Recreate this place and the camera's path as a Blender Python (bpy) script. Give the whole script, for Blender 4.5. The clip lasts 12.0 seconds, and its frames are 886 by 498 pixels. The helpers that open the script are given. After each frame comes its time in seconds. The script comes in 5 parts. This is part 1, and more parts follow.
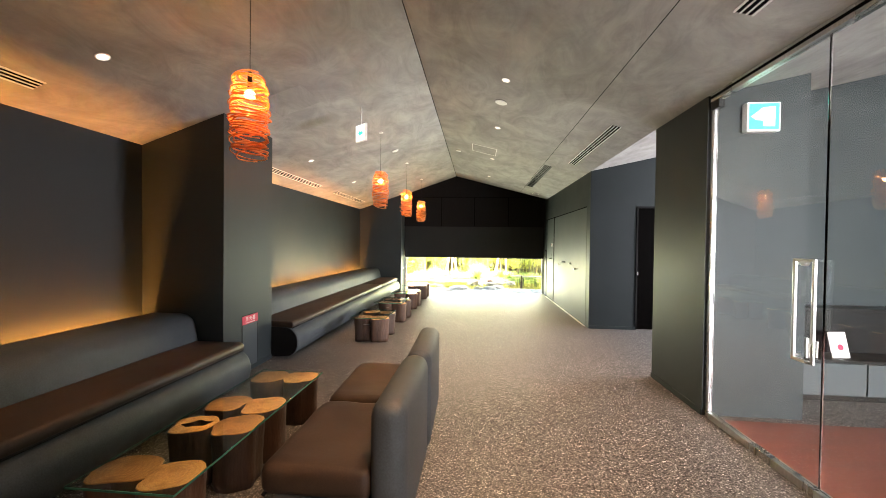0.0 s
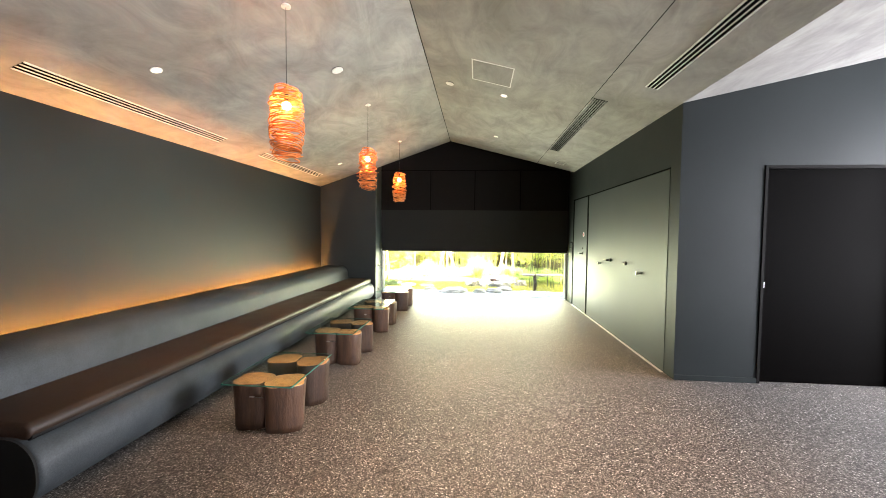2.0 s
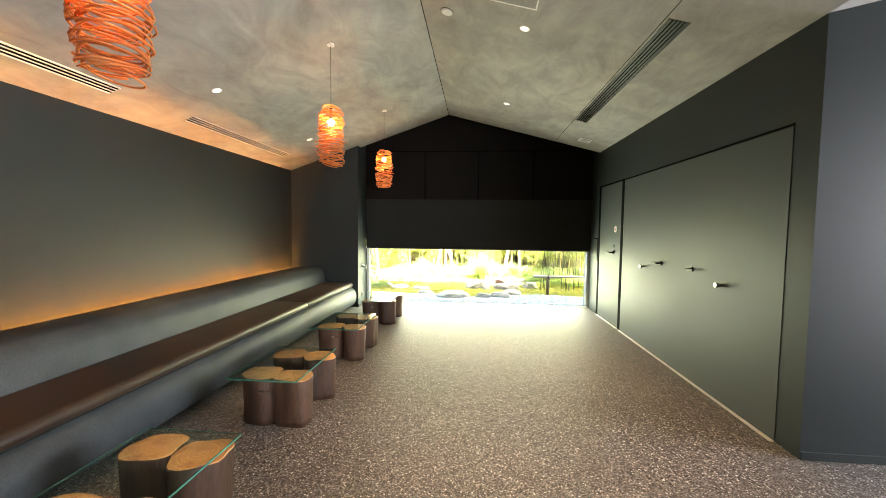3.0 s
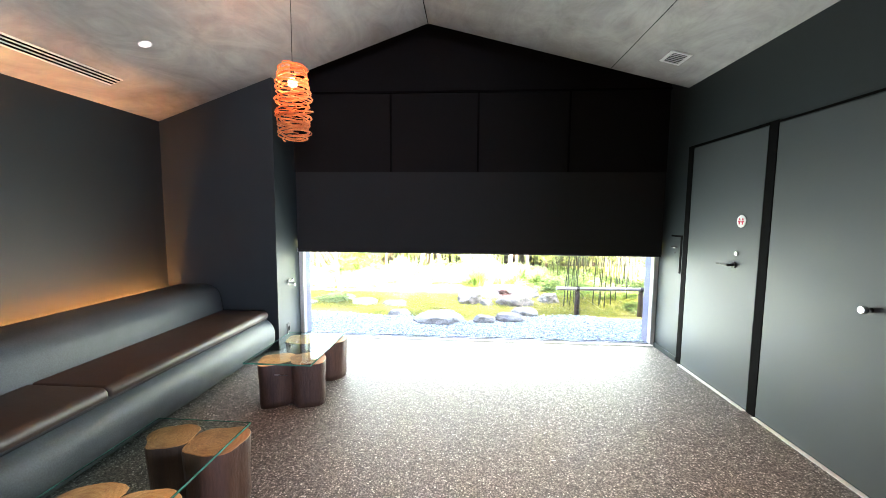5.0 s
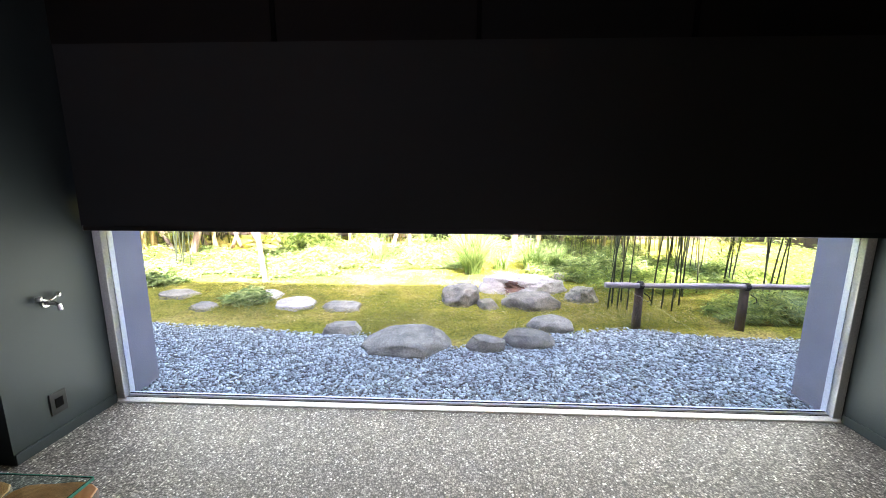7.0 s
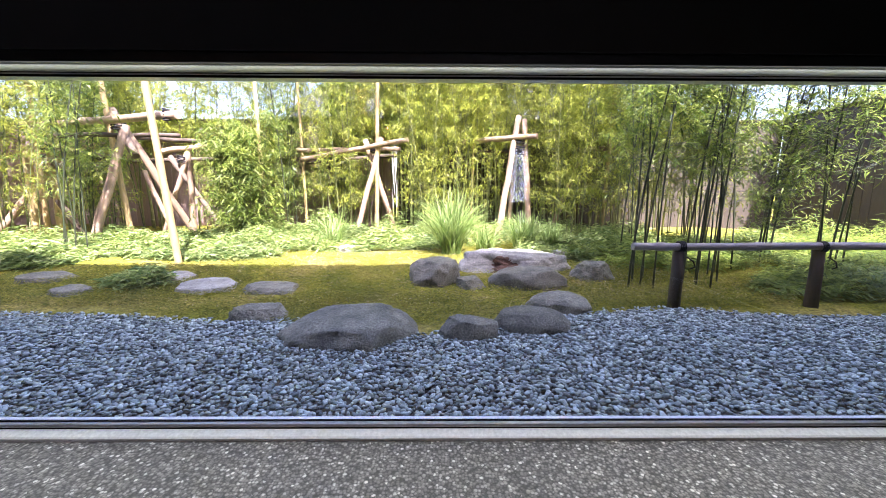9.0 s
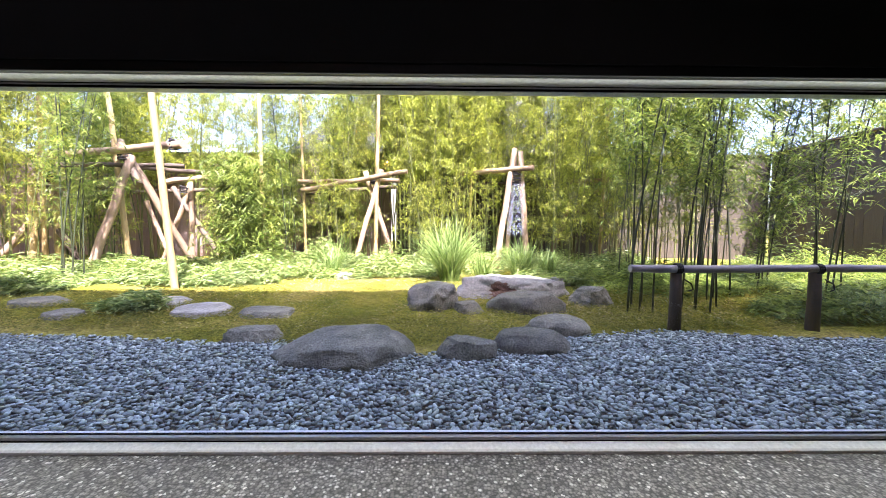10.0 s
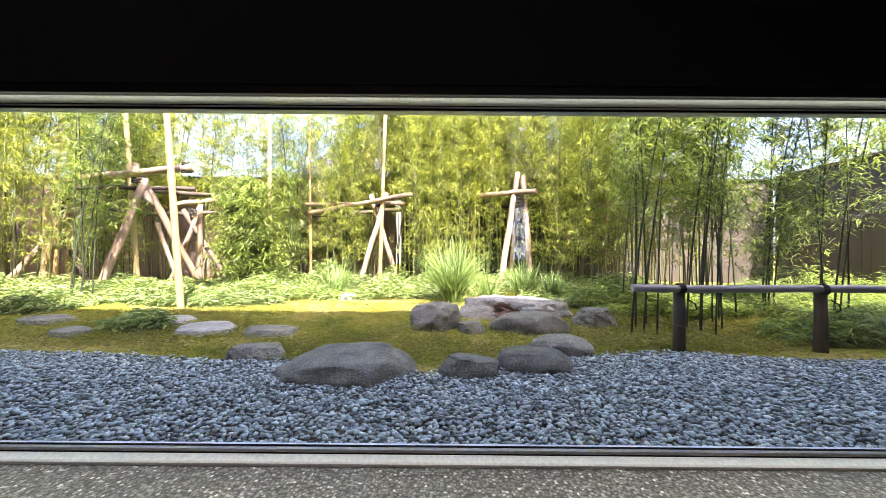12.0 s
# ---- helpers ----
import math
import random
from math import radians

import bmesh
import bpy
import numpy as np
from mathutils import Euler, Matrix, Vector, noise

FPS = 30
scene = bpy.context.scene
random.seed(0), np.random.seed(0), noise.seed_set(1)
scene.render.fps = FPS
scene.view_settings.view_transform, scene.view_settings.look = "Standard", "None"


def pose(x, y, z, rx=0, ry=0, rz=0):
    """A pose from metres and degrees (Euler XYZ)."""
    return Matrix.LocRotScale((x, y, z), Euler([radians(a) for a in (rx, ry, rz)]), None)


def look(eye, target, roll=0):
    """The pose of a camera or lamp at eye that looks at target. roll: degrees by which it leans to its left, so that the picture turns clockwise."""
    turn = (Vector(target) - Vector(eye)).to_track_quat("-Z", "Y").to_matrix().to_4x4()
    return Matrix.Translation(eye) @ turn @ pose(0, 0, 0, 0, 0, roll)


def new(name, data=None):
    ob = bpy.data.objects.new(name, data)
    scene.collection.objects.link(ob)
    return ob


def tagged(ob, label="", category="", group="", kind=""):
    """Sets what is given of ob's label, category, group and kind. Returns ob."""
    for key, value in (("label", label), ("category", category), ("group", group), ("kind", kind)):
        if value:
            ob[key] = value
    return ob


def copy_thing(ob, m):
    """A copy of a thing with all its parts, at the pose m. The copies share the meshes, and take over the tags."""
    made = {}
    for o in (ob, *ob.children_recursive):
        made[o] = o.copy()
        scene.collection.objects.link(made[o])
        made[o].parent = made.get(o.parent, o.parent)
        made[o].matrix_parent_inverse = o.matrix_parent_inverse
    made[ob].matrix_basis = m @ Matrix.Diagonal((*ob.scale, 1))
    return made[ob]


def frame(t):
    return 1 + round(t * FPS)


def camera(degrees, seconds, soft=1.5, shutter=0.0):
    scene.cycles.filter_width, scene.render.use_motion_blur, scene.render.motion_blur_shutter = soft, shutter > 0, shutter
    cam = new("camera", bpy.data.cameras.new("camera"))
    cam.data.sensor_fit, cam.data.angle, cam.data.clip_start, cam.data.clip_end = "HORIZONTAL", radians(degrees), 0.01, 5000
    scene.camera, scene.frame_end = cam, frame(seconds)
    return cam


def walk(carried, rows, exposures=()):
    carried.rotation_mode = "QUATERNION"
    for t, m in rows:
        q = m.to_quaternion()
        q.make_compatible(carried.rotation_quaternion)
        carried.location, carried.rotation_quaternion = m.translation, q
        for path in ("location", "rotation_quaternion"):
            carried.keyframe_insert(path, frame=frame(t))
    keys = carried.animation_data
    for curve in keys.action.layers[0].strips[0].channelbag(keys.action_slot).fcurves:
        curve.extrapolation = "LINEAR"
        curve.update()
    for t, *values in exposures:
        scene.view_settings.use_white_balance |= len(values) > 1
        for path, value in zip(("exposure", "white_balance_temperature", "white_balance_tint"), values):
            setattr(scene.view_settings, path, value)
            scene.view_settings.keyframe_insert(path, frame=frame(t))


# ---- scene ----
cam = camera(99.1, 12.0, soft=0.8)
METRES, EYE, TILT, LEAN, TURN = 11.05, 1.51, 0.0, 0.0, 5.2
ROWS = [
    (0.0, 0.0, 0.0, 0.0, 0.01, -0.86, -0.67),
    (0.5, 0.0045, 0.0683, 0.0004, 0.3, -1.42, -0.64),
    (1.0, 0.0103, 0.1345, 0.0004, 0.34, -1.95, -0.68),
    (1.5, 0.0155, 0.1999, 0.0003, 0.22, -2.11, -0.63),
    (2.0, 0.0209, 0.2665, -0.0009, -0.05, -2.41, -0.6),
    (2.5, 0.0241, 0.3335, -0.0008, -0.05, -2.77, -0.66),
    (3.0, 0.0259, 0.4001, -0.0013, -0.1, -3.27, -0.65),
    (5.0, 0.0415, 0.6541, 0.0018, -1.34, -5.11, -0.47),
    (5.5, 0.0501, 0.7123, 0.0013, -1.59, -5.21, -0.37),
    (6.0, 0.0544, 0.7698, -0.0023, -1.72, -5.55, -0.15),
    (6.5, 0.0605, 0.825, -0.007, -2.64, -7.24, -0.11),
    (7.0, 0.0626, 0.8764, -0.0152, -2.81, -9.94, -0.25),
    (9.0, 0.0775, 0.9648, -0.0688, -5.7, -8.37, -0.2),
    (9.5, 0.0777, 0.9641, -0.0734, -5.71, -5.64, -0.24),
    (10.0, 0.0777, 0.9632, -0.0767, -5.92, -3.07, -0.28),
    (10.5, 0.0784, 0.9616, -0.078, -5.89, -2.04, -0.31),
    (11.0, 0.0792, 0.9602, -0.0787, -5.96, -0.75, -0.3),
    (11.5, 0.0789, 0.96, -0.0796, -5.86, 0.29, -0.34),
    (12.0, 0.079, 0.9601, -0.08, -5.14, 0.64, -0.44),
]
EXPOSURES = [
    (0.0, 5.9, 7100, 17),
    (1.0, 5.95, 7000, 16),
    (1.5, 6.1, 6900, 16),
    (2.5, 5.75, 7000, 15),
    (3.0, 5.7, 7100, 14),
    (5.0, 5.8, 5700, 27),
    (5.5, 5.8, 5500, 29),
    (6.0, 5.3, 5600, 31),
    (6.5, 4.7, 6000, 32),
    (7.0, 4.2, 5950, 32),
    (9.0, 2.95, 5750, 37),
    (12.0, 2.95, 6150, 30),
]
walk(cam, [(t, pose(0, 0, EYE, TILT, LEAN, TURN) @ pose(METRES * x, METRES * y, METRES * z, 90 + pitch, roll, yaw)) for t, x, y, z, yaw, pitch, roll in ROWS], EXPOSURES)
WINDOW_W, HALL_W, ROOM_W, LED_S, BULB_S, SPOT_W = 3.8, 11.5, 7.6, 5.6, 11.0, 5.4

# ---- world, sun, large lights ----
world = bpy.data.worlds.new("sky")
scene.world = world
world.use_nodes = True
wn = world.node_tree.nodes
sky = wn.new("ShaderNodeTexSky")
sky.sky_type, sky.sun_disc = "NISHITA", False
sky.sun_elevation, sky.sun_rotation = radians(56), radians(160)
sky.dust_density, sky.ozone_density, sky.air_density = 3.0, 0.4, 0.9
world.node_tree.links.new(sky.outputs[0], wn["Background"].inputs[0])
wn["Background"].inputs[1].default_value = 0.15

sun = new("sun", bpy.data.lights.new("sun", "SUN"))
sun.data.energy, sun.data.angle, sun.data.color = 4.6, radians(0.5), (1.0, 0.95, 0.86)
sun.matrix_world = look((3.6, -10.0, 15.8), (0, 0, 0))


def area(name, at, target, sx, sy, watts, colour):
    lamp = new(name, bpy.data.lights.new(name, "AREA"))
    lamp.data.shape, lamp.data.size, lamp.data.size_y = "RECTANGLE", sx, sy
    lamp.data.energy, lamp.data.color = watts, colour
    lamp.matrix_world = look(at, target)
    return lamp


# daylight of sky and sunlit garden coming in at the low window
for z in (0.30, 0.79):
    win = area("window_daylight", (-0.12, 11.782, z), (-0.12, 8.0, z - 0.25), 4.1, 0.47, WINDOW_W / 2, (0.89, 1.0, 0.74))
    win.data.spread = radians(178)
# daylight at the side hall's far end; added unseen fill for the glazed room
area("hall_daylight", (6.3, 5.8, 1.5), (2.0, 5.7, 1.0), 2.2, 2.4, HALL_W, (0.84, 0.9, 1.0))
room_fill = area("room_fill_light", (4.4, -3.4, 1.5), (4.2, 4.0, 1.2), 3.0, 2.2, ROOM_W, (0.88, 0.93, 1.0))
room_fill.data.spread = radians(84)


# ---- materials ----
def mat(name, rough=0.6, metal=0.0, spec=0.5):
    m = bpy.data.materials.new(name)
    m.use_nodes = True
    b = m.node_tree.nodes["Principled BSDF"]
    b.inputs["Roughness"].default_value = rough
    b.inputs["Metallic"].default_value = metal
    b.inputs["Specular IOR Level"].default_value = spec
    return m, m.node_tree.nodes, m.node_tree.links, b


def coords(n, l, scale=(1, 1, 1), kind="Object"):
    tc, mp = n.new("ShaderNodeTexCoord"), n.new("ShaderNodeMapping")
    mp.inputs["Scale"].default_value = scale
    l.new(tc.outputs[kind], mp.inputs["Vector"])
    return mp.outputs[0]


def noise_tex(n, l, vec, scale, detail=6.0, rough=0.6, dist=0.0):
    t = n.new("ShaderNodeTexNoise")
    for key, v in (("Scale", scale), ("Detail", detail), ("Roughness", rough), ("Distortion", dist)):
        t.inputs[key].default_value = v
    l.new(vec, t.inputs["Vector"])
    return t.outputs["Fac"]


def ramp(n, l, fac, stops):
    r = n.new("ShaderNodeValToRGB")
    e = r.color_ramp.elements
    while len(e) < len(stops):
        e.new(0.5)
    for k, (p, c) in zip(e, stops):
        k.position, k.color = p, (*c, 1)
    l.new(fac, r.inputs[0])
    return r.outputs[0]


def mix(n, l, a, b, fac, mode="MIX"):
    m = n.new("ShaderNodeMix")
    m.data_type, m.blend_type = "RGBA", mode
    for sock, v in ((m.inputs[0], fac), (m.inputs[6], a), (m.inputs[7], b)):
        if hasattr(v, "is_linked"):
            l.new(v, sock)
        elif isinstance(v, tuple):
            sock.default_value = (*v, 1)
        else:
            sock.default_value = v
    return m.outputs[2]


def bump(n, l, b, height, strength=0.2, dist=0.01):
    k = n.new("ShaderNodeBump")
    k.inputs["Strength"].default_value, k.inputs["Distance"].default_value = strength, dist
    l.new(height, k.inputs["Height"])
    l.new(k.outputs[0], b.inputs["Normal"])


def mottled(name, c1, c2, scale=3.0, fine=60.0, rough=0.6, metal=0.0, bumps=0.15, dist=0.004, stretch=(1, 1, 1), rvar=0.12, spec=0.5, per_object=0.0, per_island=0.0, grit=0.18):
    """A surface that varies at two scales in colour, gloss and relief."""
    m, n, l, b = mat(name, rough, metal, spec)
    v = coords(n, l, stretch)
    big, small = noise_tex(n, l, v, scale), noise_tex(n, l, v, fine, 4)
    col = ramp(n, l, big, [(0.3, c1), (0.7, c2)])
    dark = ramp(n, l, small, [(0.25, (1 - 1.2 * grit,) * 3), (0.75, (1 + 0.8 * grit,) * 3)])
    col = mix(n, l, col, dark, 1.0, "MULTIPLY")
    if per_object:
        oi = n.new("ShaderNodeObjectInfo")
        tone = ramp(n, l, oi.outputs["Random"], [(0.0, (1 - per_object,) * 3), (1.0, (1 + per_object,) * 3)])
        col = mix(n, l, col, tone, 1.0, "MULTIPLY")
    if per_island:
        ge = n.new("ShaderNodeNewGeometry")
        tone = ramp(n, l, ge.outputs["Random Per Island"], [(0.0, (1 - per_island,) * 3), (1.0, (1 + per_island,) * 3)])
        col = mix(n, l, col, tone, 1.0, "MULTIPLY")
    l.new(col, b.inputs["Base Color"])
    r = n.new("ShaderNodeMapRange")
    r.inputs[3].default_value, r.inputs[4].default_value = max(0.02, rough - rvar), min(1, rough + rvar)
    l.new(big, r.inputs[0])
    l.new(r.outputs[0], b.inputs["Roughness"])
    bump(n, l, b, small, bumps, dist)
    return m


PAINT = mottled("dark_wall_paint", (0.018, 0.0245, 0.0262), (0.0235, 0.0315, 0.0333), 1.3, 220, 0.52, bumps=0.10, dist=0.0008, spec=0.29)
PAINT_BLACK = mottled("black_wall_board", (0.0038, 0.0036, 0.0036), (0.0062, 0.0058, 0.0056), 1.0, 160, 0.75, bumps=0.1, dist=0.001, spec=0.15)
DOOR_BLACK = mottled("black_brown_door", (0.0009, 0.0006, 0.0005), (0.0016, 0.0011, 0.0009), 2, 60, 0.6, spec=0.02)
BLIND = mottled("blind_fabric", (0.0145, 0.016, 0.016), (0.0185, 0.0197, 0.0197), 1.0, 500, 0.8, bumps=0.1, dist=0.0006, spec=0.2)
DOOR_PAINT = mottled("door_paint", (0.046, 0.056, 0.060), (0.054, 0.065, 0.069), 0.8, 260, 0.55, bumps=0.06, dist=0.0006, spec=0.4)
BLACK = mottled("black_metal", (0.012, 0.012, 0.012), (0.02, 0.02, 0.02), 6, 120, 0.4, 0.6, bumps=0.04, dist=0.0005)
# Near-black for dark parts; at the doors it paints the open gaps' shade.
DARK_GAP = mottled("black_parts_and_gap_shade", (0.0015, 0.0015, 0.0015), (0.003, 0.003, 0.003), 4, 80, 0.9, spec=0.05)
RENDER_GREY = mottled("grey_outer_render", (0.17, 0.16, 0.165), (0.23, 0.22, 0.225), 3, 120, 0.85, bumps=0.4, dist=0.003)
SILL = mottled("pale_sill_coating", (0.72, 0.72, 0.71), (0.80, 0.80, 0.79), 2, 90, 0.35, 0.0, bumps=0.03, dist=0.0004)
STEEL = mottled("brushed_steel", (0.55, 0.55, 0.54), (0.66, 0.66, 0.65), 4, 150, 0.28, 1.0, bumps=0.03, dist=0.0004, stretch=(1, 1, 0.05))
ALU = mottled("silver_aluminium", (0.66, 0.66, 0.65), (0.74, 0.74, 0.73), 2, 90, 0.38, 0.3, bumps=0.03, dist=0.0004)
WHITE = mottled("white_plastic", (0.72, 0.72, 0.70), (0.80, 0.80, 0.78), 3, 90, 0.45, bumps=0.03, dist=0.0004)
BENCH_GREY = mottled("blue_grey_leather", (0.030, 0.040, 0.047), (0.068, 0.080, 0.088), 3.4, 110, 0.55, bumps=0.3, dist=0.003, rvar=0.14, grit=0.28)
BENCH_BROWN = mottled("dark_brown_leather", (0.024, 0.012, 0.007), (0.054, 0.030, 0.017), 4.2, 120, 0.5, bumps=0.3, dist=0.003, rvar=0.14, grit=0.28)
BLACK_CLOTH = mottled("black_upholstery", (0.004, 0.004, 0.004), (0.007, 0.007, 0.007), 3, 200, 0.8, bumps=0.2, dist=0.001)
BARK = mottled("stump_bark", (0.022, 0.010, 0.006), (0.085, 0.042, 0.023), 9, 70, 0.55, bumps=0.7, dist=0.006, stretch=(1, 1, 0.18), per_object=0.35)
ROCK = mottled("garden_rock", (0.098, 0.094, 0.07), (0.31, 0.295, 0.22), 7, 95, 0.85, bumps=1.0, dist=0.012, per_object=0.22, grit=0.6)
HOLLOW = mottled("rust_brown_hollow", (0.07, 0.035, 0.02), (0.16, 0.085, 0.05), 9, 60, 0.9, bumps=0.8, dist=0.01)
ROCK_PALE = mottled("pale_rock", (0.185, 0.175, 0.145), (0.40, 0.385, 0.33), 6, 60, 0.85, bumps=0.8, dist=0.012, grit=0.45)
PEBBLE = mottled("blue_grey_pebble", (0.16, 0.195, 0.175), (0.46, 0.52, 0.475), 14, 120, 0.36, bumps=0.2, dist=0.002, per_object=0.7)
PEBBLE_MANY = mottled("blue_grey_pebble_bed", (0.16, 0.195, 0.175), (0.46, 0.52, 0.475), 14, 120, 0.36, bumps=0.2, dist=0.002, per_island=0.7)
LOG = mottled("peeled_log", (0.19, 0.12, 0.07), (0.38, 0.27, 0.17), 6, 60, 0.7, bumps=0.4, dist=0.004, stretch=(1, 1, 0.2), per_object=0.15)
LOG_DARK = mottled("weathered_log", (0.06, 0.042, 0.027), (0.14, 0.098, 0.062), 6, 60, 0.8, bumps=0.2, dist=0.004, stretch=(1, 1, 0.2), per_object=0.15)
BAMBOO_POLE = mottled("yellow_bamboo_pole", (0.30, 0.20, 0.075), (0.44, 0.33, 0.15), 4, 50, 0.45, bumps=0.1, dist=0.001, stretch=(1, 1, 0.1))
BAMBOO_GREY = mottled("weathered_bamboo_rail", (0.20, 0.17, 0.16), (0.36, 0.32, 0.30), 5, 60, 0.5, bumps=0.15, dist=0.001, stretch=(0.1, 1, 1))
CULM = mottled("dark_bamboo_culm", (0.018, 0.022, 0.012), (0.06, 0.07, 0.03), 4, 50, 0.45, bumps=0.1, dist=0.001)
CULM_GREEN = mottled("green_bamboo_culm", (0.08, 0.10, 0.03), (0.19, 0.19, 0.065), 4, 50, 0.45, bumps=0.1, dist=0.001)
# Copies of the same boards: the brown one holds the bamboo's shade in its colour.
FENCE_SHADED = mottled("fence_boards_shaded_brown", (0.046, 0.035, 0.022), (0.078, 0.060, 0.038), 2, 40, 0.75, bumps=0.3, dist=0.003, stretch=(3, 3, 0.2), per_object=0.12)
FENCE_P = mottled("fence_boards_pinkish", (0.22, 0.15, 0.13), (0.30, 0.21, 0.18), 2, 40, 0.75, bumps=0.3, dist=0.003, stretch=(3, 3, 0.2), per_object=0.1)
ROPE = mottled("black_rope", (0.015, 0.013, 0.011), (0.035, 0.03, 0.026), 20, 150, 0.9)
ROOF_TILE = mottled("dark_roof_tile", (0.04, 0.04, 0.045), (0.08, 0.08, 0.085), 5, 60, 0.6)
RED_FLOOR = mottled("red_brown_floor", (0.16, 0.045, 0.030), (0.23, 0.070, 0.048), 1.5, 45, 0.5, bumps=0.1, dist=0.001, stretch=(1, 6, 1))
PAPER = mottled("printed_paper", (0.70, 0.68, 0.64), (0.82, 0.80, 0.77), 6, 80, 0.6)
TRUNK = mottled("twig_bark", (0.06, 0.045, 0.03), (0.12, 0.09, 0.06), 6, 60, 0.8)


def leafy(name, c1, c2, trans=0.45, rough=0.45):
    """Thin leaves: part of the light passes through; every leaf has its own green."""
    m, n, l, b = mat(name, rough)
    g = n.new("ShaderNodeNewGeometry")
    col = ramp(n, l, g.outputs["Random Per Island"], [(0.0, c1), (1.0, c2)])
    v = coords(n, l)
    patch = ramp(n, l, noise_tex(n, l, v, 1.6, 3), [(0.3, (0.7, 0.72, 0.7)), (0.7, (1.2, 1.18, 1.0))])
    col = mix(n, l, col, patch, 1.0, "MULTIPLY")
    l.new(col, b.inputs["Base Color"])
    t, s = n.new("ShaderNodeBsdfTranslucent"), n.new("ShaderNodeMixShader")
    l.new(col, t.inputs[0])
    s.inputs[0].default_value = trans
    l.new(b.outputs[0], s.inputs[1]), l.new(t.outputs[0], s.inputs[2])
    l.new(s.outputs[0], n["Material Output"].inputs[0])
    return m


LEAF = leafy("bamboo_leaf", (0.14, 0.185, 0.02), (0.58, 0.61, 0.10), 0.55)
LEAF_DARK = leafy("bamboo_leaf_deep", (0.07, 0.13, 0.02), (0.36, 0.43, 0.09), 0.5)
LEAF_LOW = leafy("groundcover_leaf", (0.10, 0.18, 0.04), (0.44, 0.51, 0.18))
GRASS = leafy("grass_blade", (0.14, 0.24, 0.05), (0.40, 0.50, 0.18))
MOSS_TIP = leafy("moss_tip", (0.07, 0.09, 0.008), (0.40, 0.37, 0.06), 0.3, 0.8)
LITTER = leafy("dry_leaf_litter", (0.30, 0.22, 0.11), (0.60, 0.50, 0.30), 0.2, 0.7)


def concrete():
    m, n, l, b = mat("trowelled_plaster", 0.7, spec=0.3)
    v = coords(n, l)
    a = noise_tex(n, l, v, 0.9, 8, 0.62, 0.8)
    c = noise_tex(n, l, coords(n, l, (1.0, 0.45, 1.0)), 3.2, 8, 0.68, 1.4)
    col = ramp(n, l, a, [(0.28, (0.225, 0.217, 0.205)), (0.5, (0.31, 0.30, 0.286)), (0.72, (0.40, 0.39, 0.37))])
    col = mix(n, l, col, ramp(n, l, c, [(0.28, (0.74,) * 3), (0.5, (1.0,) * 3), (0.74, (1.24,) * 3)]), 1.0, "MULTIPLY")
    l.new(col, b.inputs["Base Color"])
    bump(n, l, b, noise_tex(n, l, v, 40, 5), 0.12, 0.002)
    return m


def pebble_floor():
    """Washed small pebbles set in grey mortar."""
    m, n, l, b = mat("washed_pebble_floor", 0.58, spec=0.42)
    v = coords(n, l)
    vo = n.new("ShaderNodeTexVoronoi")
    vo.inputs["Scale"].default_value, vo.inputs["Randomness"].default_value = 112, 0.9
    l.new(v, vo.inputs["Vector"])
    sep = n.new("ShaderNodeSeparateColor")
    l.new(vo.outputs["Color"], sep.inputs[0])
    col = ramp(n, l, sep.outputs[0], [(0.0, (0.080, 0.073, 0.068)), (0.45, (0.150, 0.138, 0.128)), (0.76, (0.225, 0.208, 0.194)), (0.92, (0.34, 0.32, 0.30)), (1.0, (0.70, 0.67, 0.64))])
    edge = ramp(n, l, vo.outputs["Distance"], [(0.42, (1, 1, 1)), (0.68, (0.28, 0.275, 0.27))])
    col = mix(n, l, col, edge, 1.0, "MULTIPLY")
    big = ramp(n, l, noise_tex(n, l, v, 0.7, 6), [(0.3, (0.84, 0.84, 0.84)), (0.7, (1.14, 1.13, 1.12))])
    mid = ramp(n, l, noise_tex(n, l, v, 24, 5, 0.75), [(0.32, (0.78,) * 3), (0.68, (1.22,) * 3)])
    col = mix(n, l, mix(n, l, col, big, 1.0, "MULTIPLY"), mid, 1.0, "MULTIPLY")
    l.new(col, b.inputs["Base Color"])
    inv = n.new("ShaderNodeMath")
    inv.operation = "SUBTRACT"
    inv.inputs[0].default_value = 1.0
    l.new(vo.outputs["Distance"], inv.inputs[1])
    bump(n, l, b, inv.outputs[0], 0.45, 0.003)
    return m


def moss():
    m, n, l, b = mat("moss_ground", 0.95, spec=0.1)
    v = coords(n, l)
    a, c = noise_tex(n, l, v, 1.7, 6), noise_tex(n, l, v, 45, 5, 0.7)
    col = ramp(n, l, a, [(0.3, (0.085, 0.11, 0.012)), (0.5, (0.18, 0.175, 0.022)), (0.7, (0.33, 0.27, 0.085))])
    col = mix(n, l, col, ramp(n, l, c, [(0.32, (0.3, 0.34, 0.3)), (0.68, (1.75, 1.65, 1.5))]), 1.0, "MULTIPLY")
    l.new(col, b.inputs["Base Color"])
    bump(n, l, b, c, 0.9, 0.02)
    return m


def glass(name, tint=(0.96, 1.0, 0.98)):
    m, n, l, b = mat(name, 0.0)
    b.inputs["Base Color"].default_value = (*tint, 1)
    b.inputs["Transmission Weight"].default_value = 1.0
    b.inputs["IOR"].default_value = 1.45
    return m


def glow(name, colour, strength):
    m, n, l, b = mat(name, 0.5)
    b.inputs["Base Color"].default_value = (*colour, 1)
    b.inputs["Emission Color"].default_value = (*colour, 1)
    b.inputs["Emission Strength"].default_value = strength
    return m


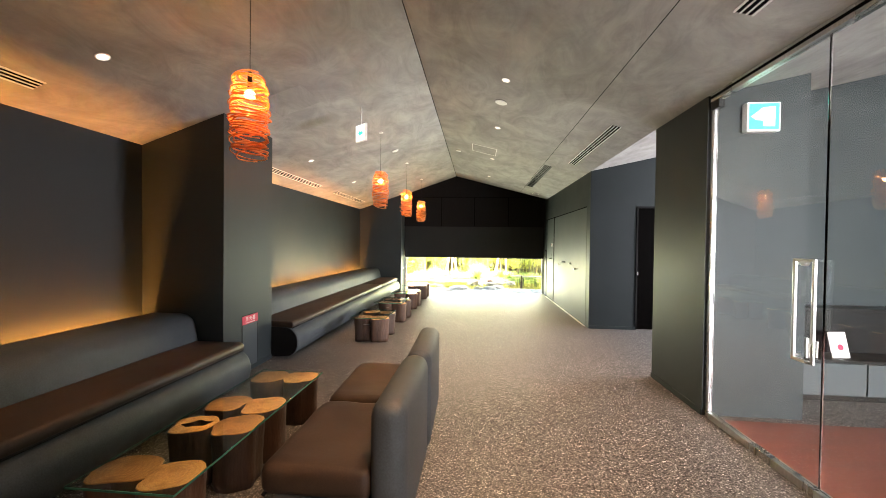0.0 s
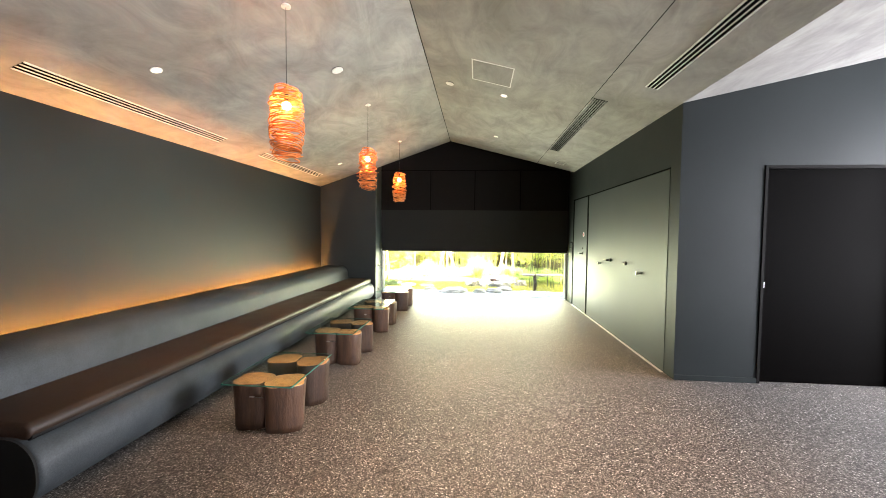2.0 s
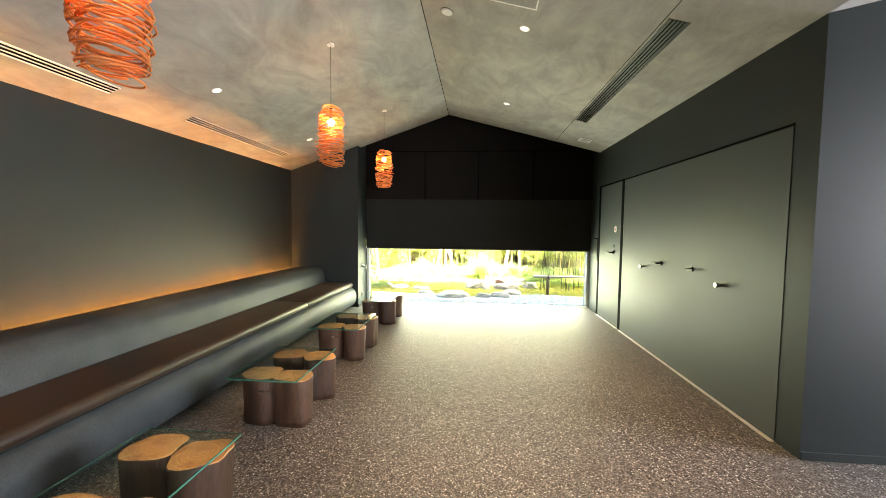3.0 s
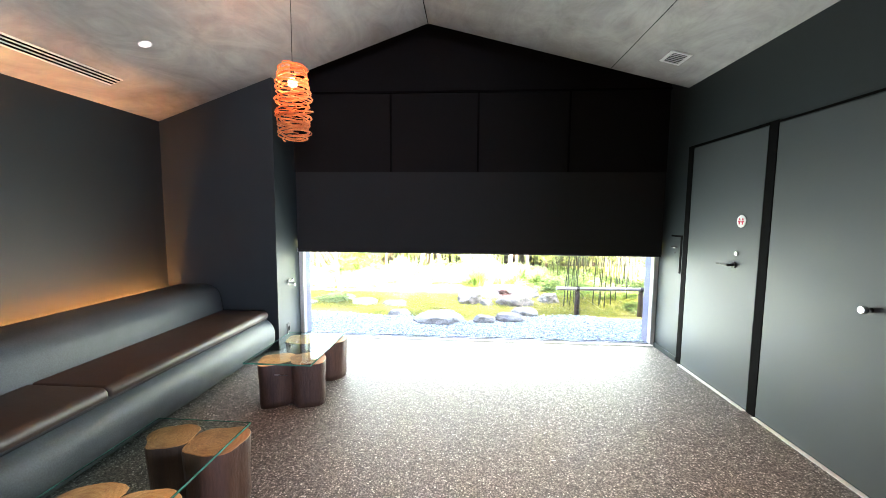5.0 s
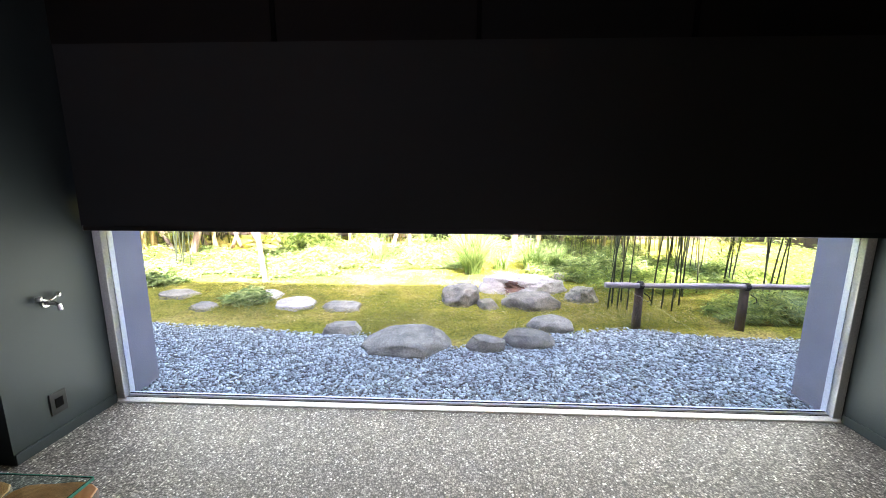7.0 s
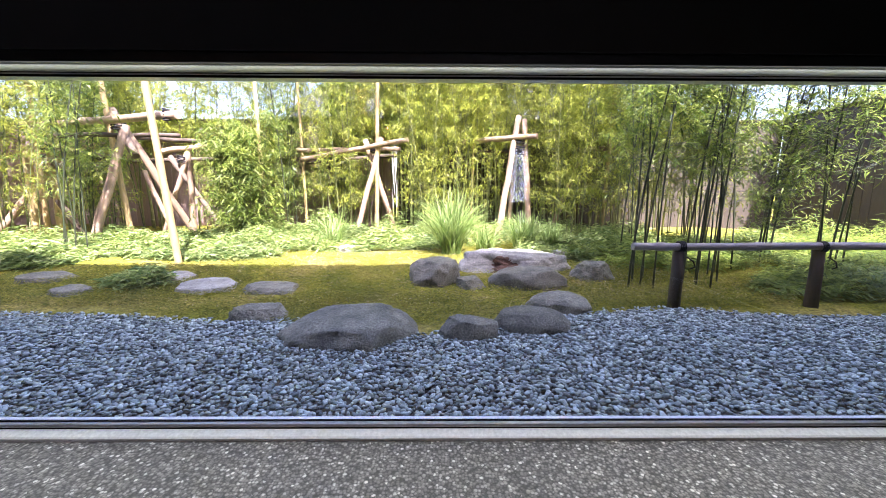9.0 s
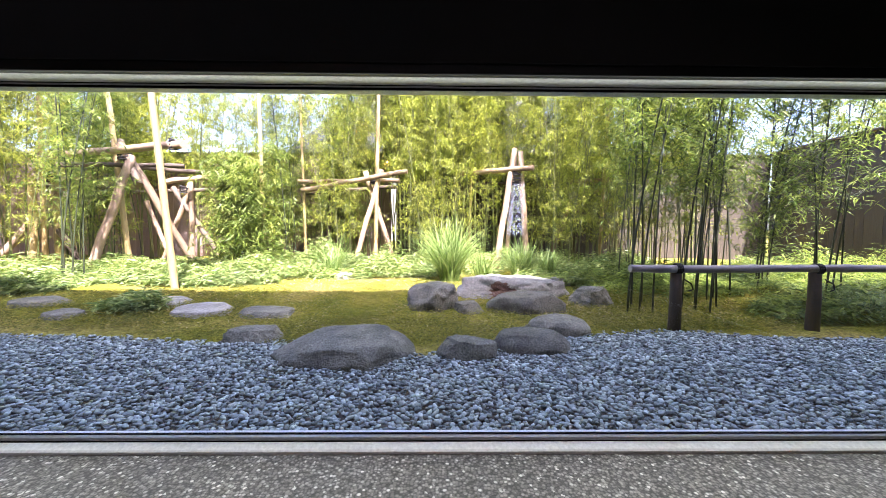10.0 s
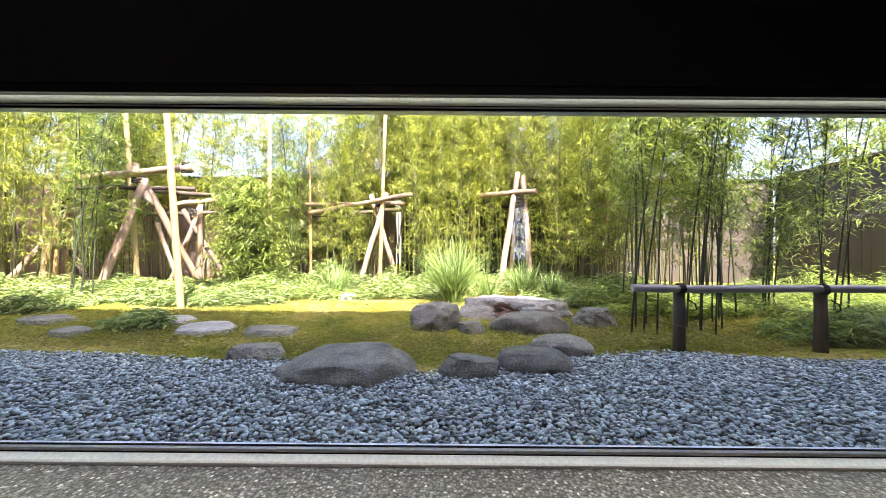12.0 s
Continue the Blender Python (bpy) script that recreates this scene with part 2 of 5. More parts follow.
def rattan():
    m, n, l, b = mat("orange_rattan_strip", 0.5)
    v = coords(n, l)
    col = ramp(n, l, noise_tex(n, l, v, 14, 4), [(0.3, (0.58, 0.17, 0.045)), (0.7, (0.80, 0.34, 0.11))])
    l.new(col, b.inputs["Base Color"])
    t, s = n.new("ShaderNodeBsdfTranslucent"), n.new("ShaderNodeMixShader")
    l.new(col, t.inputs[0])
    s.inputs[0].default_value = 0.45
    l.new(b.outputs[0], s.inputs[1]), l.new(t.outputs[0], s.inputs[2])
    l.new(s.outputs[0], n["Material Output"].inputs[0])
    return m


def stump_top():
    """Sawn wood with rings round the stump's own axis and a few dark cracks."""
    m, n, l, b = mat("sawn_wood_end", 0.5)
    v = coords(n, l)
    w = n.new("ShaderNodeTexWave")
    w.wave_type, w.rings_direction = "RINGS", "Z"
    for key, val in (("Scale", 14.0), ("Distortion", 3.5), ("Detail", 3.0), ("Detail Scale", 1.6)):
        w.inputs[key].default_value = val
    l.new(v, w.inputs["Vector"])
    col = ramp(n, l, w.outputs["Fac"], [(0.0, (0.52, 0.26, 0.10)), (1.0, (0.60, 0.33, 0.145))])
    col = mix(n, l, col, ramp(n, l, noise_tex(n, l, v, 7, 5), [(0.34, (0.62, 0.5, 0.42)), (0.5, (1.0, 1.0, 1.0)), (0.75, (1.12, 1.1, 1.06))]), 1.0, "MULTIPLY")
    oi = n.new("ShaderNodeObjectInfo")
    col = mix(n, l, col, ramp(n, l, oi.outputs["Random"], [(0.0, (0.7, 0.62, 0.55)), (1.0, (1.15, 1.12, 1.05))]), 1.0, "MULTIPLY")
    l.new(col, b.inputs["Base Color"])
    return m


CONCRETE, PEBBLES, MOSS, RATTAN, WOOD_END = concrete(), pebble_floor(), moss(), rattan(), stump_top()
EDGE = mottled("green_glass_edge", (0.035, 0.16, 0.125), (0.06, 0.22, 0.17), 6, 60, 0.15)
GLASS, GLASS_GREEN = glass("clear_glass"), glass("green_edged_glass", (0.82, 0.98, 0.92))
LED = glow("warm_led_strip", (1.0, 0.38, 0.075), LED_S)
BULB = glow("lamp_bulb", (1.0, 0.46, 0.14), BULB_S)
SPOT = glow("downlight_lens", (1.0, 0.88, 0.72), 0.055)
SPOT_OFF = mottled("unlit_downlight_lens", (0.5, 0.48, 0.45), (0.6, 0.58, 0.55), 5, 50, 0.3)
EXIT_GREEN, EXIT_WHITE = glow("exit_sign_green", (0.0, 0.55, 0.40), 0.03), glow("exit_sign_white", (0.85, 1.0, 0.95), 0.033)
RED_SIGN = mottled("red_sign", (0.55, 0.03, 0.07), (0.62, 0.04, 0.09), 4, 60, 0.4)
SOIL = mottled("dark_soil", (0.05, 0.04, 0.03), (0.11, 0.09, 0.06), 3, 50, 0.95, bumps=0.6, dist=0.01)


# ---- building helpers ----
def bx(bm, x0, x1, y0, y1, z0, z1, bevel=0.0, seg=2):
    vs = [bm.verts.new(p) for p in ((x0, y0, z0), (x1, y0, z0), (x1, y1, z0), (x0, y1, z0), (x0, y0, z1), (x1, y0, z1), (x1, y1, z1), (x0, y1, z1))]
    fs = [bm.faces.new([vs[i] for i in q]) for q in ((3, 2, 1, 0), (4, 5, 6, 7), (0, 1, 5, 4), (1, 2, 6, 5), (2, 3, 7, 6), (3, 0, 4, 7))]
    if bevel:
        bmesh.ops.bevel(bm, geom=list({e for f in fs for e in f.edges}), offset=bevel, segments=seg, affect="EDGES", profile=0.5)
    return bm


def box(x0, x1, y0, y1, z0, z1, bevel=0.0, seg=2):
    return bx(bmesh.new(), x0, x1, y0, y1, z0, z1, bevel, seg)


def prism(outline, axis, a, b, bevel=0.0, seg=2):
    """A closed outline of 2D points, drawn out along an axis from a to b."""
    bm = bmesh.new()
    put = {"x": lambda p, s: (s, p[0], p[1]), "y": lambda p, s: (p[0], s, p[1]), "z": lambda p, s: (p[0], p[1], s)}[axis]
    lo, hi = [bm.verts.new(put(p, a)) for p in outline], [bm.verts.new(put(p, b)) for p in outline]
    n = len(outline)
    bm.faces.new(lo), bm.faces.new(hi)
    for i in range(n):
        bm.faces.new((lo[i], lo[(i + 1) % n], hi[(i + 1) % n], hi[i]))
    bmesh.ops.recalc_face_normals(bm, faces=bm.faces)
    if bevel:
        bmesh.ops.bevel(bm, geom=[e for f in bm.faces if len(f.verts) == n and n > 4 or f in (bm.faces[0], bm.faces[1]) for e in f.edges], offset=bevel, segments=seg, affect="EDGES", profile=0.5)
    return bm


def tube(bm, pts, radii, sides=6, cap=True):
    """A round bar along points; radii: one number or one for each point."""
    pts = [Vector(p) for p in pts]
    if not isinstance(radii, (list, tuple)):
        radii = [radii] * len(pts)
    rings, up = [], Vector((0.13, 0.27, 0.95))
    for i, p in enumerate(pts):
        d = (pts[min(i + 1, len(pts) - 1)] - pts[max(i - 1, 0)]).normalized()
        u = d.cross(up)
        if u.length < 0.05:
            u = d.cross(Vector((1, 0, 0)))
        u.normalize()
        w = d.cross(u)
        rings.append([bm.verts.new(p + radii[i] * (math.cos(a) * u + math.sin(a) * w)) for a in [2 * math.pi * k / sides for k in range(sides)]])
    for r, s in zip(rings, rings[1:]):
        for k in range(sides):
            f = bm.faces.new((r[k], r[(k + 1) % sides], s[(k + 1) % sides], s[k]))
            f.smooth = True
    if cap:
        bm.faces.new(rings[0][::-1]), bm.faces.new(rings[-1])
    return bm


def disc(bm, c, r, h, sides=24, axis="z"):
    a = Vector(c)
    d = {"x": Vector((h, 0, 0)), "y": Vector((0, h, 0)), "z": Vector((0, 0, h))}[axis]
    return tube(bm, [a, a + d], r, sides)


def mesh_of(name, bm, material, smooth=False):
    bmesh.ops.recalc_face_normals(bm, faces=bm.faces)
    me = bpy.data.meshes.new(name)
    bm.to_mesh(me)
    bm.free()
    for mt in (material if isinstance(material, (list, tuple)) else [material]):
        me.materials.append(mt)
    if smooth:
        me.shade_smooth()
        me.set_sharp_from_angle(angle=radians(38))
    return me


def part(name, bm, material, parent, label="", smooth=False):
    ob = new(name, mesh_of(name, bm, material, smooth))
    ob.parent = parent
    return tagged(ob, label)


def solid(name, bm, material, label, category, kind="structure", group="", smooth=False):
    return tagged(new(name, mesh_of(name, bm, material, smooth)), label, category, group, kind)


def thing(name, label, category, at=(0, 0, 0), turn=0, group="", kind=""):
    ob = new(name)
    ob.matrix_basis = pose(*at, 0, 0, turn)
    ob.empty_display_size = 0.1
    return tagged(ob, label, category, group, kind)


def rounded(x0, x1, z0, z1, r, n=5):
    """Outline of a rectangle with rounded corners; r: radii from lower left, counter-clockwise."""
    out = []
    for (cx, cz, a), k in zip(((x0, z0, 180), (x1, z0, 270), (x1, z1, 0), (x0, z1, 90)), r):
        sx, sz = (1 if cx == x0 else -1), (1 if cz == z0 else -1)
        for i in range(n + 1):
            t = radians(a + 90 * i / n)
            out.append((cx + sx * k + k * math.cos(t), cz + sz * k + k * math.sin(t)))
    return out


# ---- the plan, in metres ----
XL, XR = -3.56, 2.02           # side walls of the lounge
XP, YP0, YP1 = -2.64, 3.72, 4.65  # pier at the benches
YN, YB, YU = 11.22, 11.71, 11.37  # niche back, blind, upper wall
YW0, YW1 = 11.78, 11.86        # window frame
XW = -2.29                     # window's return wall
XRIDGE, ZRIDGE, ZL, ZR = -0.65, 3.53, 2.515, 2.84
YBACK = -3.6
YH = 7.03                      # end wall of the side hall
YG = 3.56                      # where the glass partition ends
SIDE = 0.215                   # rise of the side hall's ceiling


def zc(x):
    """Height of the ceiling over x."""
    if x < XRIDGE:
        return ZL + (x - XL) * (ZRIDGE - ZL) / (XRIDGE - XL)
    if x <= XR:
        return ZRIDGE + (x - XRIDGE) * (ZR - ZRIDGE) / (XR - XRIDGE)
    return ZR + (x - XR) * SIDE


# ---- floor, ceiling, walls ----
solid("floor", box(XL - 0.2, 6.6, YBACK - 0.2, YW1 + 0.02, -0.12, 0.0), PEBBLES, "washed pebble floor in brown and grey", "floor")
solid("floor_room", box(2.09, 6.5, YBACK, YG - 0.1, 0.0, 0.006), RED_FLOOR, "red-brown floor of the glazed side room", "floor")
T = 0.16
solid("ceiling", prism([(XL - 0.2, zc(XL) - 0.068), (XRIDGE, ZRIDGE), (XR, ZR), (XR, ZR + T), (XRIDGE, ZRIDGE + T), (XL - 0.2, zc(XL) + T - 0.068)], "y", YBACK - 0.2, YU), CONCRETE, "mottled grey trowelled plaster ceiling with a ridge", "ceiling")
solid("ceiling_side", prism([(XR, ZR), (6.6, zc(6.6)), (6.6, zc(6.6) + T), (XR, ZR + T)], "y", YBACK - 0.2, YH + 0.3), CONCRETE, "pale plaster ceiling of the side hall", "ceiling")


def gable(x0, x1, base=0.0):
    """Outline of a wall under the sloped ceiling."""
    xs = [x0] + [k for k in (XRIDGE, XR) if x0 < k < x1] + [x1]
    return [(x0, base), (x1, base)] + [(x, zc(x) + 0.05) for x in reversed(xs)]


solid("wall_west", box(XL - 0.2, XL, YBACK - 0.2, YN, 0, zc(XL) + 0.02), PAINT, "dark blue-grey painted wall", "wall")
solid("wall_north_niche", prism([(XL - 0.2, 0), (XW, 0), (XW, 3.7), (XL - 0.2, 3.7)], "y", YN, YW1), PAINT, "dark painted wall at the bench's end", "wall")
solid("wall_north_upper", prism(gable(XW, XR + 0.2, 2.03)[:2] + [(XR + 0.2, 3.75), (XW, 3.75)], "y", YB + 0.004, YW1 + 0.1), PAINT_BLACK, "black boarded wall above the blind", "wall")
solid("ceiling_slot", box(XW, XR + 0.2, YU + 0.003, YB + 0.004, 3.68, 3.8), PAINT_BLACK, "black top of the blind's recess", "ceiling")
solid("ceiling_slot_front", prism([(XW, zc(XW) + 0.16), (XRIDGE, ZRIDGE + 0.16), (XR + 0.2, ZR + 0.13), (XR + 0.2, 3.8), (XW, 3.8)], "y", YU - 0.1, YU), PAINT_BLACK, "black board over the ceiling's edge", "ceiling")
solid("wall_east", box(XR, XR + 0.2, 7.225, YW1, 0, 3.7), PAINT, "dark painted wall with flush doors", "wall")
solid("wall_hall_end", prism(gable(XR, 2.82), "y", YH, YH + 0.195), PAINT, "blue-grey painted wall beside the dark doorway", "wall")
solid("wall_hall_lintel", prism(gable(2.82, 4.14, 2.21), "y", YH, YH + 0.195), PAINT, "blue-grey painted wall over the dark doorway", "wall")
solid("wall_hall_right", prism(gable(4.14, 6.6), "y", YH, YH + 0.195), PAINT, "blue-grey painted wall of the side hall", "wall")
solid("wall_stub", prism(gable(XR, 2.86), "y", YG, 4.54), PAINT, "dark painted wall end between glass and hall", "wall")
solid("wall_room_back", prism(gable(2.86, 6.6), "y", 4.30, 4.54), PAINT, "dark painted wall behind the low cabinet", "wall")
solid("wall_south", prism(gable(XL - 0.2, 6.6), "y", YBACK - 0.2, YBACK), PAINT, "dark painted wall behind", "wall")
solid("wall_far_east", box(6.5, 6.7, YBACK, YH, 0, zc(6.6)), PAINT, "dark painted wall of the side rooms", "wall")
solid("wall_pier", box(XL, XP, YP0, YP1, 0, zc(XP) + 0.04), PAINT, "dark painted pier between the two benches", "wall")
# Unseen slab and outer walls, added to cast the building's shade on the garden.
solid("roof", box(-10.5, 10.5, -4.4, 11.9, 3.82, 4.0), ROOF_TILE, "unseen broad flat roof slab added to shade the garden", "roof")
solid("wall_shade_east", box(XR + 0.21, 9.5, YW0, YW1 + 0.1, 0.0, 3.8), PAINT, "unseen dark outer wall added to shade the garden", "wall")
solid("wall_shade_west", box(-9.5, XL - 0.21, YW0, YW1 + 0.1, 0.0, 3.8), PAINT, "unseen dark outer wall added to shade the garden", "wall")
# dark room behind the hall's doorway
bm = bmesh.new()
bx(bm, 2.6, 2.7, YH + 0.2, 9.2, 0, 2.5), bx(bm, 4.3, 4.4, YH + 0.2, 9.2, 0, 2.5), bx(bm, 2.6, 4.4, 9.2, 9.3, 0, 2.5), bx(bm, 2.6, 4.4, YH + 0.2, 9.3, 2.5, 2.6), bx(bm, 2.6, 4.4, YH, 9.3, -0.1, -0.004)
solid("wall_dark_room", bm, PAINT_BLACK, "unlit room behind the doorway", "wall")

# ---- window, blind, trim ----
def window_wall():
    w = thing("window_1", "wide low window with silver aluminium frame", "window", (0, YW0, 0), kind="structure")
    x0, x1, z1 = XW, XR, 1.066
    part("window_sill", prism([(-0.026, 0.0), (0.075, 0.0), (0.075, 0.020), (0.004, 0.020), (-0.020, 0.012), (-0.026, 0.008)], "x", x0, x1), SILL, w, "silver sill")
    part("sill_track", box(x0, x1, 0.016, 0.05, 0.020, 0.029, 0.002), ALU, w)
    part("head_board", box(x0, x1, -0.058, 0.012, z1 + 0.004, z1 + 0.05, 0.003), SILL, w, "pale coated soffit behind the blind")
    part("window_frame", box(x0, x1, 0.013, 0.07, z1, z1 + 0.05, 0.003), ALU, w)
    part("gasket", box(x0 + 0.05, x1 - 0.05, 0.013, 0.018, z1 - 0.003, z1 + 0.002), DARK_GAP, w, "black rubber gasket")
    part("gasket", box(x0 + 0.05, x1 - 0.05, -0.003, 0.000, z1 + 0.002, z1 + 0.006), DARK_GAP, w, "black rubber gasket")
    part("gasket", box(x0 + 0.05, x1 - 0.05, 0.006, 0.010, 0.020, 0.0225), DARK_GAP, w, "black rubber gasket")
    part("gasket", box(x0 + 0.05, x1 - 0.05, 0.034, 0.040, 0.029, 0.033), DARK_GAP, w, "black rubber gasket")
    part("window_frame", box(x0, x0 + 0.05, -0.012, 0.07, 0.018, z1, 0.004), ALU, w)
    part("window_frame", box(x1 - 0.05, x1, -0.012, 0.07, 0.018, z1, 0.004), ALU, w)
    pane = part("pane", box(x0 + 0.05, x1 - 0.05, 0.025, 0.033, 0.027, z1), GLASS, w, "clear glass")
    pane.visible_shadow = False
    solid("wall_north_panel", box(XW, XR + 0.2, YW0 + 0.0, YW1 + 0.04, 1.233, 2.028), PAINT_BLACK, "black panel behind the lowered blind", "wall")


window_wall()
for x0, x1 in ((XW - 0.30, XW), (XR, XR + 0.205)):
    solid("wall_reveal", box(x0, x1, YW1 + 0.002, YW1 + 0.24, -0.1, 1.25), RENDER_GREY, "grey plastered outer reveal of the window", "wall")
blind = thing("roller_blind", "black fabric blind lowered over the upper window", "blind", (0, YB, 0))
part("fabric", box(XW + 0.02, XR - 0.01, -0.012, 0, 1.10, 2.03), BLIND, blind)
part("bottom_bar", box(XW + 0.02, XR - 0.01, -0.006, 0.018, 1.072, 1.10, 0.004), BLACK, blind, "black bottom bar")
for x in (-1.12, -0.10, 0.93):
    solid("trim", box(x - 0.012, x + 0.012, YB - 0.008, YB + 0.004, 2.034, 2.93, 0.003), DARK_GAP, "thin black cover strip on the boarded wall", "trim")
solid("trim_rail", box(XW, XR, YB - 0.02, YB + 0.004, 2.93, 2.95), DARK_GAP, "thin black joint across the boarded wall", "trim")


def baseboard(x0, x1, y0, y1):
    solid("baseboard", box(x0, x1, y0, y1, 0, 0.055, 0.003), PAINT, "dark painted low baseboard", "baseboard")


baseboard(XR, 2.82, YH - 0.012, YH)
baseboard(4.14, 6.5, YH - 0.012, YH)
baseboard(XP, XP + 0.012, YP0, YP1)
baseboard(XR - 0.012, XR, 11.29, YW0 - 0.02)
baseboard(XW, XW + 0.012, YN, YW0 - 0.02)
baseboard(XR - 0.012, XR, YG, 4.54)
solid("ceiling_joint", prism([(1.233, zc(1.233) - 0.001), (1.239, zc(1.239) - 0.001), (1.239, zc(1.239) + 0.01), (1.233, zc(1.233) + 0.01)], "y", YBACK, YU - 0.01), DARK_GAP, "thin joint line in the plaster ceiling", "trim")
solid("ceiling_joint", prism([(XRIDGE - 0.004, ZRIDGE - 0.005), (XRIDGE + 0.004, ZRIDGE - 0.005), (XRIDGE, ZRIDGE + 0.01)], "y", YBACK, YU - 0.01), DARK_GAP, "thin joint line along the ridge", "trim")


# ---- doors of the east wall ----
def lever(parent, y, z, way, x=XR - 0.004):
    h = part("door_handle", disc(bmesh.new(), (x, y, z), 0.026, -0.012, 20, "x"), BLACK, parent, "black lever handle")
    bm = tube(bmesh.new(), [(x - 0.01, y, z), (x - 0.055, y, z)], 0.011, 10)
    bx(bm, x - 0.066, x - 0.046, min(y - 0.01 * way, y + 0.135 * way), max(y - 0.01 * way, y + 0.135 * way), z - 0.008, z + 0.008, 0.003)
    part("lever", bm, STEEL if way == 9 else BLACK, h)


def knob_on(parent, y, z, x=XR - 0.004):
    bm = disc(bmesh.new(), (x, y, z), 0.014, -0.03, 16, "x")
    tube(bm, [(x - 0.028, y, z), (x - 0.034, y, z), (x - 0.05, y, z), (x - 0.055, y, z)], [0.014, 0.022, 0.022, 0.018], 18)
    part("door_stop_knob", bm, STEEL, parent, "steel knob")


d = thing("door_1", "dark painted flush toilet door, shut", "door", kind="structure")
part("door_leaf", box(XR - 0.004, XR + 0.03, 10.265, 11.20, 0.012, 2.205, 0.002), DOOR_PAINT, d)
# Strips stand proud of the wall; the gaps' shade is only their black colour.
part("shadow_gap", box(XR - 0.006, XR + 0.03, 11.205, 11.285, 0.0, 2.235), DARK_GAP, d, "black strip for the door's shadow gap")
part("shadow_gap", box(XR - 0.0065, XR + 0.03, 10.265, 11.205, 2.213, 2.235), DARK_GAP, d, "black strip for the door's shadow gap")
lever(d, 10.52, 1.135, 1)
part("lock_rosette", disc(bmesh.new(), (XR - 0.004, 10.50, 1.235), 0.018, -0.01, 18, "x"), STEEL, d, "steel lock turn")
d = thing("door_2", "wide dark painted flush door panel, shut", "door", kind="structure")
part("shadow_gap", box(XR - 0.006, XR + 0.03, 10.175, 10.26, 0.0, 2.235), DARK_GAP, d, "black strip for the door's shadow gap")
part("shadow_gap", box(XR - 0.0065, XR + 0.03, 7.235, 10.175, 2.213, 2.228), DARK_GAP, d, "black strip for the door's shadow gap")
part("door_leaf", box(XR - 0.004, XR + 0.03, 7.235, 10.17, 0.012, 2.205, 0.002), DOOR_PAINT, d)
lever(d, 8.37, 1.11, -1), lever(d, 8.99, 1.11, 1)
knob_on(d, 7.90, 1.02), knob_on(d, 9.43, 1.03)
for y0, y1 in ((10.265, 11.2), (7.235, 10.17)):
    solid("threshold", box(XR - 0.035, XR - 0.004, y0, y1, 0.0, 0.006), ALU, "thin pale threshold strip under the door", "trim")
s = thing("toilet_sign", "round pale sign with two small red figures", "sign", (XR - 0.004, 10.47, 1.50))
part("plate", disc(bmesh.new(), (0, 0, 0), 0.05, -0.006, 32, "x"), WHITE, s)
for k in (-0.018, 0.018):
    bm = disc(bmesh.new(), (-0.006, k, 0.018), 0.008, -0.002, 14, "x")
    bx(bm, -0.008, -0.006, k - 0.013, k + 0.013, -0.008, 0.006), bx(bm, -0.008, -0.006, k - 0.006, k + 0.006, -0.025, -0.008)
    part("pictogram", bm, RED_SIGN, s, "red pictogram")
s = thing("recessed_pull_panel", "recessed panel with a small pull beside the window", "panel", (XR, 11.36, 1.15))
part("recess_lining", box(-0.004, 0.0, -0.05, -0.02, -0.21, 0.19), DARK_GAP, s, "black edge")
part("recess_lining", box(-0.004, 0.0, -0.02, 0.16, 0.17, 0.19), DARK_GAP, s, "black edge")
part("cover", box(-0.003, 0.0, -0.02, 0.16, -0.21, 0.17), PAINT, s)
part("pull", box(-0.03, -0.003, 0.03, 0.10, 0.055, 0.068, 0.003), STEEL, s, "steel pull")
part("keyhole", disc(bmesh.new(), (-0.003, 0.065, 0.0), 0.009, -0.004, 14, "x"), STEEL, s, "steel keyhole")

s = thing("wall_tap", "small chrome tap on the window's return wall", "tap", (XW, 11.47, 0.73))
bm = disc(bmesh.new(), (0, 0, 0), 0.022, 0.008, 18, "x")
tube(bm, [(0.008, 0, 0), (0.05, 0, 0), (0.075, 0, -0.008), (0.08, 0, -0.035)], [0.012, 0.012, 0.011, 0.010], 10)
part("spout", bm, STEEL, s, "chrome spout", True)
for k in (-0.045, 0.045):
    bm = tube(bmesh.new(), [(0.02, 0, 0.012), (0.025, k, 0.03)], 0.007, 8)
    tube(bm, [(0.025, k, 0.022), (0.025, k, 0.045)], 0.013, 10)
    part("tap_handle", bm, STEEL, s)
s = thing("floor_outlet", "dark square wall socket plate", "socket", (XW, 11.445, 0.195))
part("plate", box(0, 0.007, -0.042, 0.042, -0.06, 0.06, 0.003), BLACK, s)
part("socket", box(0.007, 0.010, -0.02, 0.02, -0.025, 0.025, 0.002), DARK_GAP, s, "dark socket insert")

d = thing("door_3", "tall black door, shut, in a dark frame", "door", (0, YH, 0), kind="structure")
part("door_frame", box(2.82, 2.85, -0.01, 0.2, 0, 2.21, 0.003), PAINT_BLACK, d)
part("door_frame", box(4.11, 4.14, -0.01, 0.2, 0, 2.21, 0.003), PAINT_BLACK, d)
part("door_frame", box(2.85, 4.11, -0.01, 0.2, 2.18, 2.21, 0.003), PAINT_BLACK, d)
part("door_leaf", box(2.852, 4.108, 0.04, 0.08, 0.006, 2.178, 0.003), DOOR_BLACK, d, "black door leaf")
part("latch", box(2.852, 2.872, 0.01, 0.04, 0.98, 1.04, 0.003), STEEL, d, "steel latch")


